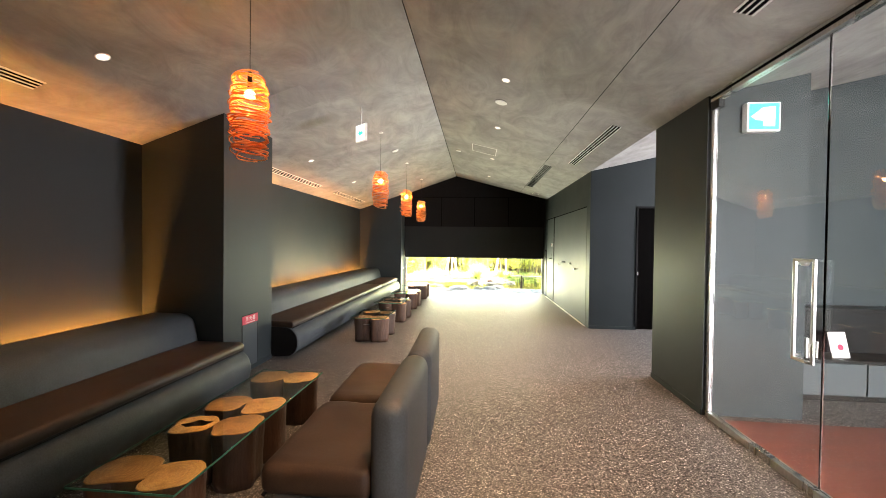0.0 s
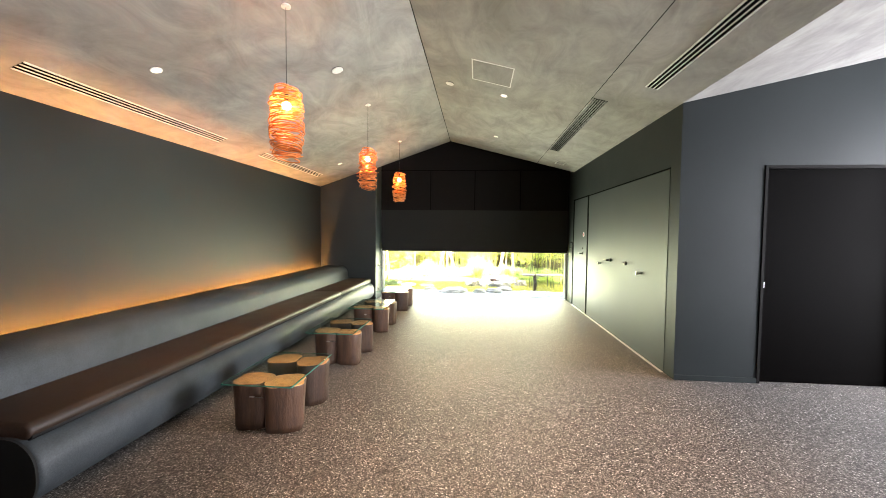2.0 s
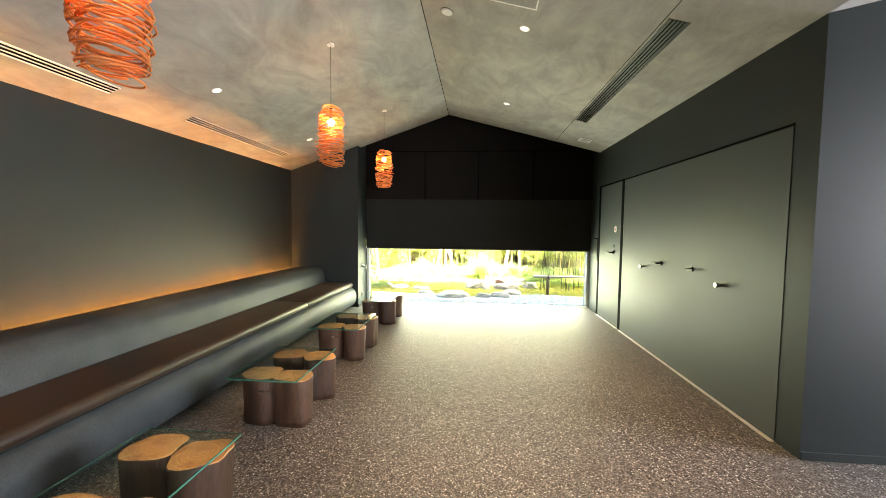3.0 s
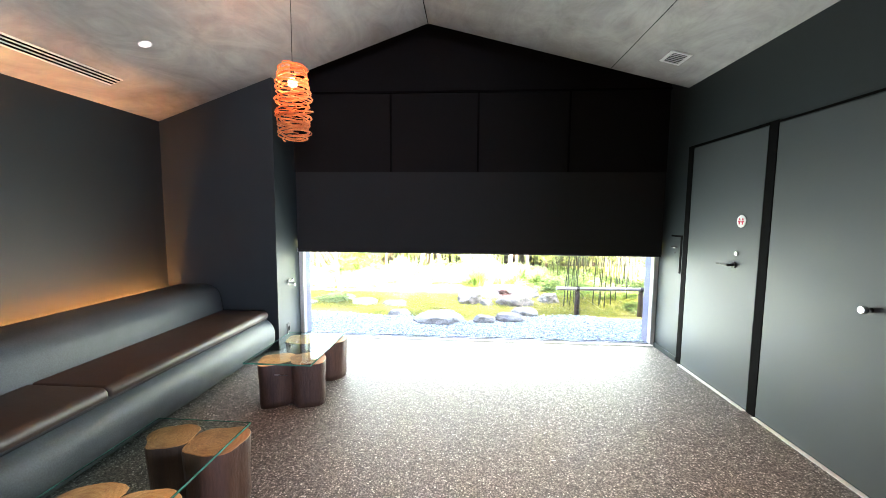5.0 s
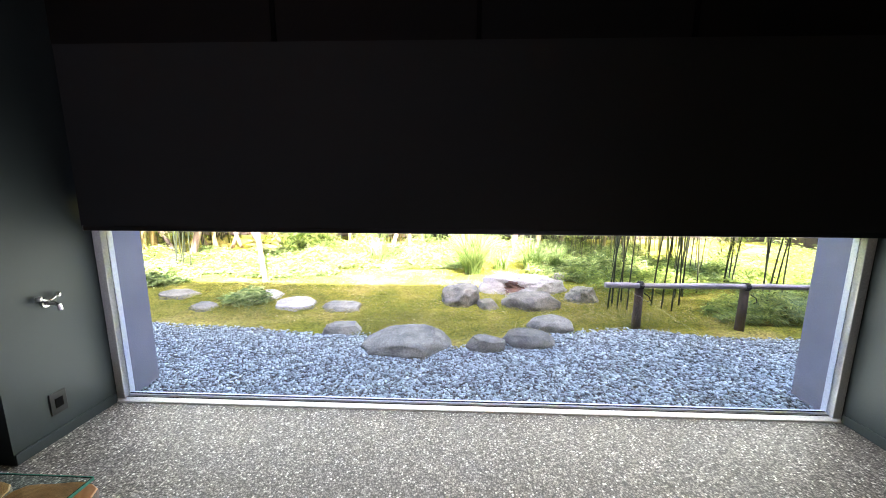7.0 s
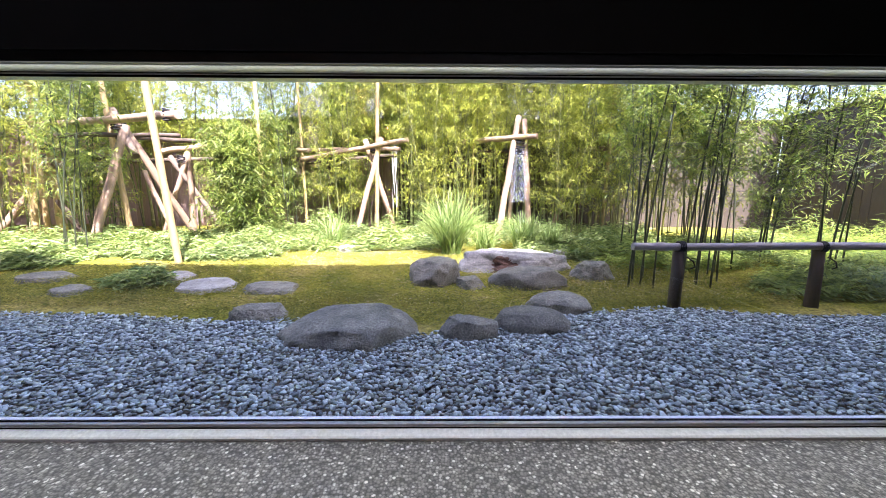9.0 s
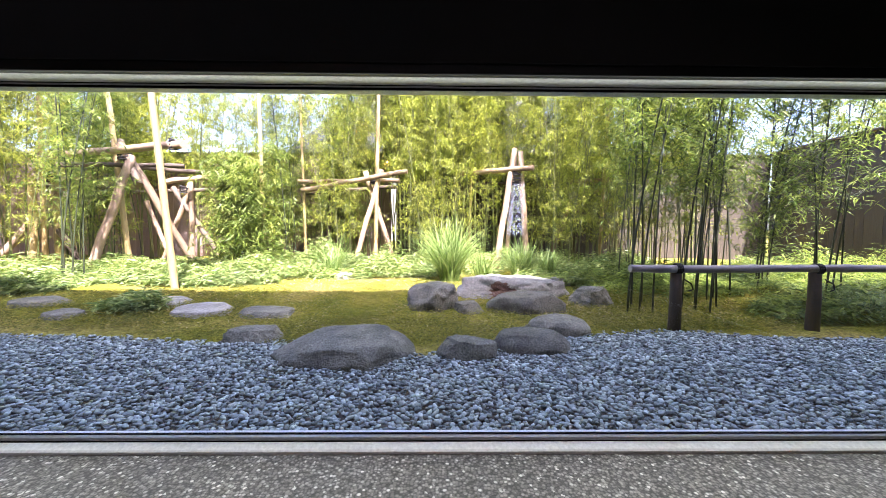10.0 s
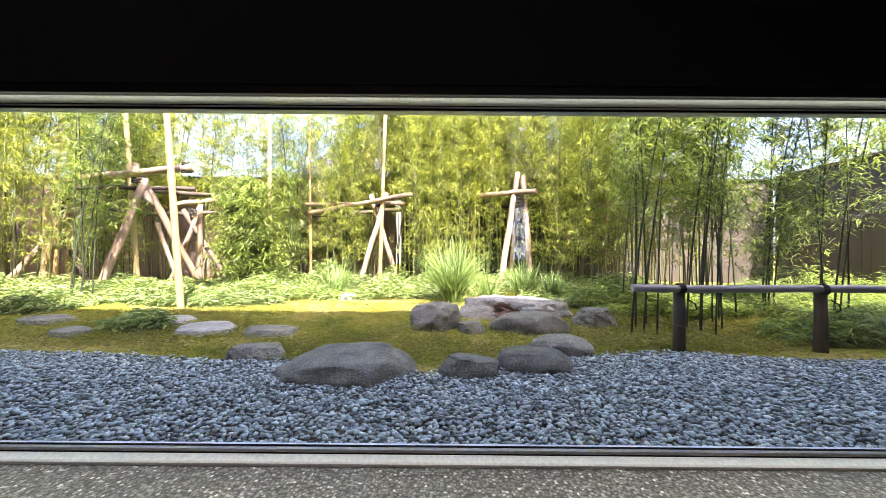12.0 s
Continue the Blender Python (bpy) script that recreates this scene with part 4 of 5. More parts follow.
bmesh.ops.rotate(bm, verts=bm.verts, cent=(0, 0, 0), matrix=Matrix.Rotation(radians(-14), 3, "X"))
part("print", bm, RED_SIGN, k, "pale red print")
for i in range(4):
    k = thing("booklet", "white booklet standing upright on the cabinet", "booklet", (3.27 + 0.028 * i, 4.10, 0.42), 3 * i - 4, group="booklets on the cabinet")
    part("cover", box(-0.008, 0.008, -0.07, 0.07, 0.0, 0.2 - 0.012 * i, 0.002), PAPER, k)


# ---- garden ----
rnd = random.Random(5)
YG0 = YW1 + 0.01


def moss_edge(x):
    """Line between gravel and moss."""
    return 13.12 + 0.12 * math.sin(x * 1.3 + 0.6) - 0.42 * math.exp(-((x + 0.1) / 0.8) ** 2) + 0.03 * math.sin(5 * x)


def ground_z(x, y):
    d = max(0.0, min(1.0, (y - 13.0) / 2.0))
    return -0.05 + 0.10 * d * d * (3 - 2 * d) + 0.05 * noise.noise((x * 0.7, y * 0.7, 0)) * d


# ground sheet out to the horizon
bm = bmesh.new()
xs = [-300, -60, -20] + [-10 + 0.25 * i for i in range(81)] + [20, 60, 300]
ys = [YG0 + 0.2 * i for i in range(60)] + [26, 40, 90, 400]
grid = [[bm.verts.new((x, y, ground_z(x, y))) for x in xs] for y in ys]
for r, s in zip(grid, grid[1:]):
    for i in range(len(xs) - 1):
        bm.faces.new((r[i], r[i + 1], s[i + 1], s[i]))
solid("ground", bm, MOSS, "mossy garden ground with dry litter", "ground", smooth=True)
bm = bmesh.new()
cols = [-7 + 0.2 * i for i in range(71)]
lo = [bm.verts.new((x, YG0, -0.035)) for x in cols]
mi = [bm.verts.new((x, moss_edge(x) - 0.25, -0.035)) for x in cols]
hi = [bm.verts.new((x, moss_edge(x) + 0.02, -0.05)) for x in cols]
for a, b in ((lo, mi), (mi, hi)):
    for i in range(len(cols) - 1):
        bm.faces.new((a[i], a[i + 1], b[i + 1], b[i]))
mrn = random.Random(21)
mb = bmesh.new()
cols = [-4.4 + 0.03 * i for i in range(300)]
rows_y = [0.03 * j for j in range(95)]
sheet = []
for j in rows_y:
    line = []
    for x in cols:
        y = moss_edge(x) - 0.03 + j
        lump = 0.018 * noise.noise((x * 6, y * 6, 1)) + 0.012 * noise.noise((x * 19, y * 19, 2)) + mrn.uniform(-0.004, 0.005)
        line.append(mb.verts.new((x, y, ground_z(x, y) + 0.012 + (lump if j else -0.03))))
    sheet.append(line)
for r, s in zip(sheet, sheet[1:]):
    for i in range(len(cols) - 1):
        mb.faces.new((r[i], r[i + 1], s[i + 1], s[i]))
solid("moss_bank", mb, MOSS, "lumpy olive moss behind the gravel", "moss", smooth=True)
gravel_bed = solid("gravel_bed", bm, SOIL, "dark bed under the pebbles", "ground")


def rock(name, label, at, size, seed, material=ROCK, turn=0, facets=9, cut_at=0.80, top=0.62, rough=0.05, dent=None):
    """A weathered stone: a ball cut by broad flat faces, the top one level, with fine unevenness; dent: a hollow, by direction, width and depth."""
    rn = random.Random(seed)
    planes = [(Vector((rn.uniform(-0.12, 0.12), rn.uniform(-0.15, 0.05), 1)).normalized(), top)]
    for k in range(facets):
        a = 6.2832 * (k + rn.uniform(-0.3, 0.3)) / facets
        planes.append((Vector((math.cos(a), math.sin(a), rn.uniform(-0.1, 0.85))).normalized(), cut_at * rn.uniform(0.92, 1.12)))
    bm = bmesh.new()
    bmesh.ops.create_icosphere(bm, subdivisions=5, radius=1.0)
    off = Vector((seed * 3.1, seed * 1.7, seed * 0.9))
    for v in bm.verts:
        p = v.co.normalized()
        q = p * (1 + 0.14 * noise.noise(p * 1.4 + off))
        for nrm, h in planes:
            d = q.dot(nrm) - h
            if d > 0:
                q = q - nrm * d * 0.9
        q = q * (1 + rough * (noise.noise(p * 4 + off) - 0.8 * abs(noise.noise(p * 8 + off))) + rough * 0.45 * noise.noise(p * 19 + off))
        if dent:
            way, wide, deep = dent
            near_it = (p - Vector(way).normalized()).length / wide
            if near_it < 1:
                q = q * (1 - deep * (1 - near_it ** 2) * (0.8 + 0.5 * noise.noise(p * 5 + off)))
        v.co = Vector((q.x * size[0], q.y * size[1], q.z * size[2]))
    if dent:
        for f in bm.faces:
            c = f.calc_center_median()
            c = Vector((c.x / size[0], c.y / size[1], c.z / size[2])).normalized()
            f.material_index = int((c - Vector(dent[0]).normalized()).length < dent[1] * (0.62 + 0.3 * noise.noise(c * 6 + off)))
    ob = solid(name, bm, [material, HOLLOW] if dent else material, label, "rock", kind="", group="garden stones")
    for f in ob.data.polygons:
        f.use_smooth = True
    ob.matrix_basis = pose(*at, 0, 0, turn)
    return ob


# stepping stones and boulders
rock("stepping_stone", "large flat-topped dark grey stepping stone at the gravel's edge", (-0.61, 12.76, -0.035), (0.405, 0.31, 0.165), 31, facets=8, cut_at=0.86, top=0.66)
rock("boulder", "small angular grey stone beside the gravel", (0.06, 12.72, -0.03), (0.175, 0.14, 0.14), 2, facets=7, cut_at=0.78, top=0.62)
rock("boulder", "smooth oval grey stone beside the gravel", (0.43, 12.85, -0.03), (0.225, 0.15, 0.125), 3, facets=4, cut_at=0.96, top=0.80, rough=0.025, turn=-14)
rock("boulder", "smooth rounded grey stone at the moss edge", (0.72, 13.22, -0.02), (0.225, 0.16, 0.105), 4, facets=4, cut_at=0.96, top=0.78, rough=0.025)
rock("boulder", "rough grey stone half sunk in gravel", (-1.27, 13.03, -0.04), (0.19, 0.13, 0.12), 5, cut_at=0.85, rough=0.08)
# The two pale stones have sunlight put into their colour.
for x, y, a, b, k, say in ((-1.46, 13.66, 0.25, 0.17, 6, "dark grey"), (-2.0, 13.71, 0.24, 0.22, 7, "lit-toned pale grey"), (-2.48, 13.95, 0.26, 0.20, 8, "lit-toned pale grey"), (-3.52, 13.93, 0.25, 0.18, 9, "grey"), (-2.96, 13.56, 0.17, 0.13, 10, "small grey")):
    rock("stepping_stone", "flat %s stepping stone sunk in the moss" % say, (x, y, ground_z(x, y) - 0.015), (a, b, 0.12), k, ROCK_PALE if "pale" in say else ROCK, facets=7, cut_at=0.88, top=0.52, rough=0.03)
rock("boulder", "rounded dark boulder with a crack on the moss", (-0.15, 13.90, 0.02), (0.25, 0.20, 0.23), 12, facets=6, cut_at=0.85, top=0.72, rough=0.07)
rock("boulder", "small grey stone leaning at the boulder", (0.14, 13.74, -0.01), (0.13, 0.12, 0.12), 13, facets=5)
rock("boulder", "broad rounded grey stone before the pale rock", (0.63, 13.80, 0.0), (0.33, 0.20, 0.18), 14, facets=5, cut_at=0.92, top=0.70, rough=0.035)
rock("boulder", "long pale sunlit rock with a rusty hollow", (0.60, 14.28, 0.0), (0.58, 0.26, 0.29), 15, ROCK_PALE, facets=8, cut_at=0.82, top=0.64, rough=0.09, dent=((-0.45, -0.80, 0.55), 0.62, 0.42))
rock("boulder", "small mossy boulder beside the pale rock", (1.25, 14.0, 0.02), (0.20, 0.17, 0.19), 16, rough=0.12)
rock("boulder", "small pale stone in the grass", (-1.25, 15.3, 0.06), (0.12, 0.1, 0.09), 17, ROCK_PALE)
rock("boulder", "small pale stone in the grass", (1.2, 14.75, 0.08), (0.14, 0.1, 0.1), 18, ROCK_PALE)


# low bamboo rail
rail = thing("bamboo_rail", "low weathered bamboo rail tied to short dark posts", "fence", (0, 0, 0))
pts, rad = [], []
for i in range(41):
    x = 1.20 + 2.6 * i / 40
    pts.append((x, 13.23, 0.40 + 0.004 * math.sin(x * 3)))
    rad.append(0.026 + (0.004 if i % 10 == 3 else 0))
part("rail", tube(bmesh.new(), pts, rad, 14), BAMBOO_GREY, rail, "grey-brown bamboo rail")
for x in (1.53, 2.50, 3.5):
    post = part("post", tube(bmesh.new(), [(x, 13.25, -0.08), (x + 0.004, 13.25, 0.2), (x, 13.25, 0.385)], [0.042, 0.038, 0.036], 12), LOG_DARK, rail, "short dark log post")
    bm = bmesh.new()
    for k in range(4):
        tube(bm, [(x - 0.014 + 0.011 * k, 13.235 + 0.036 * math.cos(a), 0.398 + 0.034 * math.sin(a)) for a in [6.2832 * j / 14 for j in range(15)]], 0.005, 5)
    tube(bm, [(x + 0.03, 13.21, 0.33), (x + 0.07, 13.19, 0.30), (x + 0.09, 13.2, 0.26), (x + 0.06, 13.2, 0.25)], 0.005, 5)
    part("rope_tie", bm, ROPE, post, "black rope tie")


# timber trestles that hold the bamboo
def log_bar(parent, a, b, r, material=LOG, name="log", label=""):
    A, B = Vector(a), Vector(b)
    q = Vector((0, 0, 1)).rotation_difference(B - A)
    ln, n = (B - A).length, 9
    pts = [(0.006 * math.sin(i * 1.9 + a[0]), 0.006 * math.cos(i * 1.3 + a[1]), ln * i / (n - 1)) for i in range(n)]
    ob = part(name, tube(bmesh.new(), pts, [r * (1.05 - 0.12 * i / n) for i in range(n)], 12), material, parent, label)
    ob.matrix_basis = Matrix.LocRotScale(A, q, None)
    return ob


def knot(parent, at, r):
    bm = bmesh.new()
    for k in range(5):
        z = -0.04 + 0.02 * k
        tube(bm, [(at[0] + r * math.cos(a), at[1] + r * math.sin(a), at[2] + z + 0.02 * math.sin(a + k)) for a in [6.2832 * j / 12 for j in range(13)]], 0.009, 5)
    part("rope_lashing", bm, ROPE, parent, "dark rope lashing")


def trestle(at, logs, ties, label):
    """Logs from end to end in the garden's metres, with their thickness, and rope where they cross."""
    t = thing("log_trestle", label, "trestle", at, group="log trestles")
    base = Vector(at)
    for a, b, r, wood in logs:
        level = abs(a[2] - b[2]) < 0.35
        log_bar(t, tuple(Vector(a) - base), tuple(Vector(b) - base), r, wood, "cross_beam" if level else "log")
    for p, r in ties:
        knot(t, tuple(Vector(p) - base), r)
    return t


trestle((-4.1, 15.6, 0.0), [
    ((-4.36, 15.25, -0.05), (-4.05, 15.64, 1.58), 0.050, LOG), ((-4.16, 15.6, 1.74), (-3.58, 16.2, 0.0), 0.045, LOG),
    ((-4.34, 15.8, 1.80), (-3.92, 15.58, 1.20), 0.05, LOG_DARK), ((-6.36, 16.6, 1.72), (-2.80, 14.75, 1.54), 0.046, LOG),
    ((-4.34, 15.72, 1.46), (-3.72, 16.9, 1.54), 0.034, LOG_DARK), ((-4.9, 15.5, 1.44), (-3.55, 15.9, 1.50), 0.03, LOG_DARK)],
    [((-4.12, 15.62, 1.58), 0.075), ((-2.95, 14.84, 1.55), 0.05)], "tall peeled log trestle lashed with rope")
trestle((-6.1, 16.7, 0.0), [
    ((-6.62, 16.3, 0.15), (-5.92, 16.8, 1.44), 0.05, LOG), ((-6.5, 16.6, 1.33), (-5.3, 17.0, 1.50), 0.045, LOG),
    ((-6.14, 16.4, -0.05), (-6.14, 16.4, 1.42), 0.055, BAMBOO_POLE), ((-6.12, 16.75, -0.05), (-6.14, 16.75, 1.5), 0.055, BAMBOO_POLE),
    ((-6.5, 16.9, 1.0), (-5.5, 16.5, 0.0), 0.045, LOG_DARK), ((-6.3, 17.0, 1.1), (-6.8, 16.8, 0.0), 0.045, LOG),
    ((-7.0, 17.2, 1.35), (-5.6, 17.4, 1.31), 0.035, LOG_DARK), ((-5.9, 17.2, 1.1), (-5.2, 17.0, 0.0), 0.045, LOG)],
    [((-6.12, 16.7, 1.42), 0.08)], "peeled log trestle with yellow bamboo posts")
trestle((-4.3, 17.1, 0.0), [
    ((-4.62, 17.2, 1.34), (-3.62, 17.0, 0.0), 0.04, LOG_DARK), ((-4.32, 17.2, 1.4), (-4.72, 17.0, 0.0), 0.04, LOG),
    ((-5.4, 17.2, 1.26), (-4.1, 17.6, 1.34), 0.036, LOG_DARK), ((-4.19, 17.0, -0.05), (-4.19, 17.0, 1.46), 0.04, LOG),
    ((-4.4, 16.6, 1.36), (-3.85, 17.0, 1.50), 0.04, LOG), ((-5.0, 17.1, 1.1), (-4.5, 17.0, 0.0), 0.035, LOG)],
    [((-4.4, 17.15, 1.3), 0.06)], "log trestle lashed with rope before the fence")
trestle((-1.15, 16.9, 0.0), [
    ((-2.4, 17.1, 1.29), (-0.6, 16.7, 1.57), 0.040, LOG), ((-2.5, 17.2, 1.45), (-0.75, 17.0, 1.46), 0.036, LOG),
    ((-2.4, 17.3, 1.27), (-0.84, 17.3, 1.39), 0.034, LOG_DARK), ((-1.04, 16.92, 1.62), (-1.46, 16.65, 0.0), 0.042, LOG),
    ((-1.32, 17.0, 1.6), (-0.8, 16.9, 0.0), 0.042, LOG), ((-1.98, 17.3, 1.5), (-2.05, 17.3, 0.0), 0.035, LOG_DARK)],
    [((-1.15, 16.92, 1.45), 0.07)], "slim log trestle with three cross beams")
trestle((1.08, 16.6, 0.0), [
    ((0.74, 16.3, 0.0), (1.09, 16.7, 1.92), 0.046, LOG), ((1.28, 16.5, 0.0), (1.16, 16.62, 1.86), 0.044, LOG),
    ((0.28, 17.12, 1.59), (1.32, 16.4, 1.59), 0.042, LOG), ((0.47, 17.5, 1.47), (1.44, 17.5, 1.49), 0.028, LOG_DARK),
    ((1.02, 17.0, 0.0), (1.11, 16.72, 1.80), 0.034, LOG)],
    [((1.12, 16.62, 1.56), 0.085), ((1.12, 16.62, 1.40), 0.08)], "slim log trestle lashed with rope")
trestle((2.3, 17.1, 0.0), [
    ((2.15, 17.2, 1.48), (2.92, 17.0, 1.5), 0.042, LOG), ((2.2, 17.3, 1.29), (2.66, 17.2, 1.32), 0.030, LOG),
    ((1.64, 16.85, 0.0), (2.32, 17.2, 1.48), 0.042, LOG), ((2.26, 17.22, 0.0), (2.31, 17.22, 1.56), 0.036, LOG_DARK)],
    [((2.3, 17.2, 1.46), 0.06)], "log trestle half hidden in bamboo")


def pole(a, b, r):
    p = thing("bamboo_pole", "yellow bamboo prop pole standing in the ground", "pole", a, group="bamboo poles")
    d = Vector(b) - Vector(a)
    n = 31
    part("culm", tube(bmesh.new(), [tuple(d * (i / (n - 1))) for i in range(n)], [r * (1 - 0.2 * i / n) * (1.1 if i % 3 == 0 else 1.0) for i in range(n)], 12), BAMBOO_POLE, p)


for a, b, r in (((-2.72, 14.45, -0.05), (-3.08, 14.52, 3.5), 0.034), ((-4.16, 15.7, -0.05), (-4.47, 15.7, 3.5), 0.034), ((-1.14, 16.85, -0.05), (-1.05, 16.85, 3.6), 0.032), ((2.60, 17.0, -0.05), (2.72, 17.0, 3.6), 0.030), ((-2.77, 16.5, -0.05), (-2.83, 16.5, 3.6), 0.030), ((-6.1, 16.5, -0.05), (-6.06, 16.5, 3.5), 0.036), ((-2.38, 17.2, -0.05), (-2.46, 17.2, 3.5), 0.024), ((0.44, 17.4, -0.05), (0.50, 17.4, 3.6), 0.022)):
    pole(a, b, r)


# ---- fences ----
def fence(name, label, x0, y0, x1, y1, h, material, board=0.14):
    f = thing(name, label, "fence")
    ln = math.hypot(x1 - x0, y1 - y0)
    n = int(ln / board)
    ang = math.degrees(math.atan2(y1 - y0, x1 - x0))
    me = mesh_of("board", box(0.0012, board - 0.0012, -0.012, 0.012, -0.1, h, 0.002, 1), material)
    f.matrix_basis = pose(x0, y0, 0, 0, 0, ang)
    for i in range(n):
        b = new("board", me)
        b.parent, b.location = f, (i * board, 0.004 * math.sin(i * 2.1), 0)
    part("cap_rail", box(-0.02, n * board + 0.02, -0.05, 0.05, h, h + 0.04, 0.006), LOG_DARK, f, "dark cap rail")
    part("backing", box(0, n * board, 0.014, 0.03, -0.1, h - 0.01), LOG_DARK, f)


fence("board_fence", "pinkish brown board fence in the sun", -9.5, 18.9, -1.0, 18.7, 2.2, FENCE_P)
# Boards darkened in colour for the bamboo's shade, here and on the right side.
fence("board_fence", "brown board fence with bamboo shade in its colour", -1.0, 18.7, 6.9, 18.6, 2.2, FENCE_SHADED)
fence("board_fence", "brown board fence along the garden's side", 6.9, 18.6, 6.7, 11.0, 2.25, FENCE_SHADED)
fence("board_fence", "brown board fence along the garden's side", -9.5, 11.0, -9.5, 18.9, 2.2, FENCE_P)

roof = thing("neighbour_house", "neighbouring house with a dark tiled roof behind the fence", "house", (-0.2, 30.0, 0))
part("wall", box(-4.6, 6.4, 0, 5, 0, 4.7), ROCK_PALE, roof)
part("roof", prism([(-7.2, 4.3), (7.2, 4.3), (7.2, 4.6), (0.8, 10.4), (-7.2, 4.55)], "y", -0.6, 5.6), ROOF_TILE, roof, "dark tiled roof")


# ---- bamboo and plants ----
def leaves(bm, at, n, length, rnd, droop=0.5, wide=0.13):
    """A spray of pointed leaves round a twig's end."""
    for _ in range(n):
        a, tilt = rnd.uniform(0, 6.2832), rnd.uniform(-droop - 0.25, 0.5)
        d = Vector((math.cos(a) * math.cos(tilt), math.sin(a) * math.cos(tilt), math.sin(tilt)))
        s = Vector((-math.sin(a), math.cos(a), rnd.uniform(-0.5, 0.5))).normalized()
        ln = length * rnd.uniform(0.6, 1.25)
        p = Vector(at) + Vector((rnd.uniform(-1, 1), rnd.uniform(-1, 1), rnd.uniform(-1, 1))) * length * 0.5
        w = s * ln * wide * 0.5
        tip = p + d * ln + Vector((0, 0, -0.22 * ln))
        mid = p + d * ln * 0.45
        v = [bm.verts.new(q) for q in (p, mid + w, tip, mid - w)]
        bm.faces.new(v)


def bamboo(name, label, seed, culms, h, spread, leaf_from, density, length, culm_mat, leaf_mat, r=0.0085):
    """A clump: jointed culms that arch at the top, side twigs and many narrow leaves."""
    rn = random.Random(seed)
    b = thing(name, label, "bamboo", group="bamboo")
    leaf = bmesh.new()
    twigs = bmesh.new()
    for c in range(culms):
        x0, y0 = rn.uniform(-spread, spread), rn.uniform(-spread, spread)
        lx, ly = rn.uniform(-0.16, 0.16), rn.uniform(-0.16, 0.16)
        hh = h * rn.uniform(0.8, 1.1)
        n = 15
        pts = [(x0 + lx * hh * (i / n) ** 1.6, y0 + ly * hh * (i / n) ** 1.6, -0.05 + hh * i / n) for i in range(n + 1)]
        rr = r * rn.uniform(0.75, 1.2)
        part("culm", tube(bmesh.new(), pts, [rr * (1 - 0.6 * i / n) * (1.12 if i % 2 else 1.0) for i in range(n + 1)], 7), culm_mat, b)
        for i in range(n):
            if pts[i][2] < leaf_from:
                continue
            for k in range(density):
                a, ln = rn.uniform(0, 6.2832), rn.uniform(0.12, 0.5) * (1.1 - 0.5 * i / n)
                p = Vector(pts[i]).lerp(Vector(pts[i + 1]), rn.random())
                e = p + Vector((math.cos(a) * ln, math.sin(a) * ln, ln * rn.uniform(-0.1, 0.7)))
                tube(twigs, [p, e], [0.0022, 0.0012], 3, False)
                for f in (0.4, 0.75, 1.0):
                    leaves(leaf, p.lerp(e, f), rn.randint(5, 8), length, rn, wide=0.17)
    part("twigs", twigs, culm_mat, b)
    part("leaves", leaf, leaf_mat, b)
    return b


kinds = [
    bamboo("bamboo_clump", "slender dark-stemmed bamboo clump with fine green leaves", 1, 5, 3.4, 0.13, 0.8, 4, 0.085, CULM, LEAF_DARK, 0.0082),
    bamboo("bamboo_clump", "slender dark-stemmed bamboo clump with fine green leaves", 2, 4, 3.6, 0.17, 0.8, 4, 0.08, CULM, LEAF_DARK, 0.0075),
    bamboo("bamboo_clump", "tall yellow-green bamboo clump in the sun", 3, 6, 4.2, 0.5, 1.4, 12, 0.098, CULM_GREEN, LEAF, 0.014),
    bamboo("bamboo_clump", "tall yellow-green bamboo clump in the sun", 4, 6, 4.6, 0.5, 1.45, 12, 0.098, CULM_GREEN, LEAF, 0.014),
    bamboo("bamboo_bush", "short dense bamboo bush with drooping leaves", 5, 8, 1.75, 0.17, 0.15, 5, 0.11, CULM_GREEN, LEAF_DARK, 0.007),
    bamboo("bamboo_clump", "thin pale bamboo with sparse leaves", 6, 6, 3.6, 0.3, 0.35, 4, 0.07, CULM_GREEN, LEAF, 0.006),
    bamboo("bamboo_clump", "narrow dark column of leafy bamboo", 7, 4, 3.3, 0.12, 0.3, 7, 0.08, CULM, LEAF_DARK, 0.010),
]
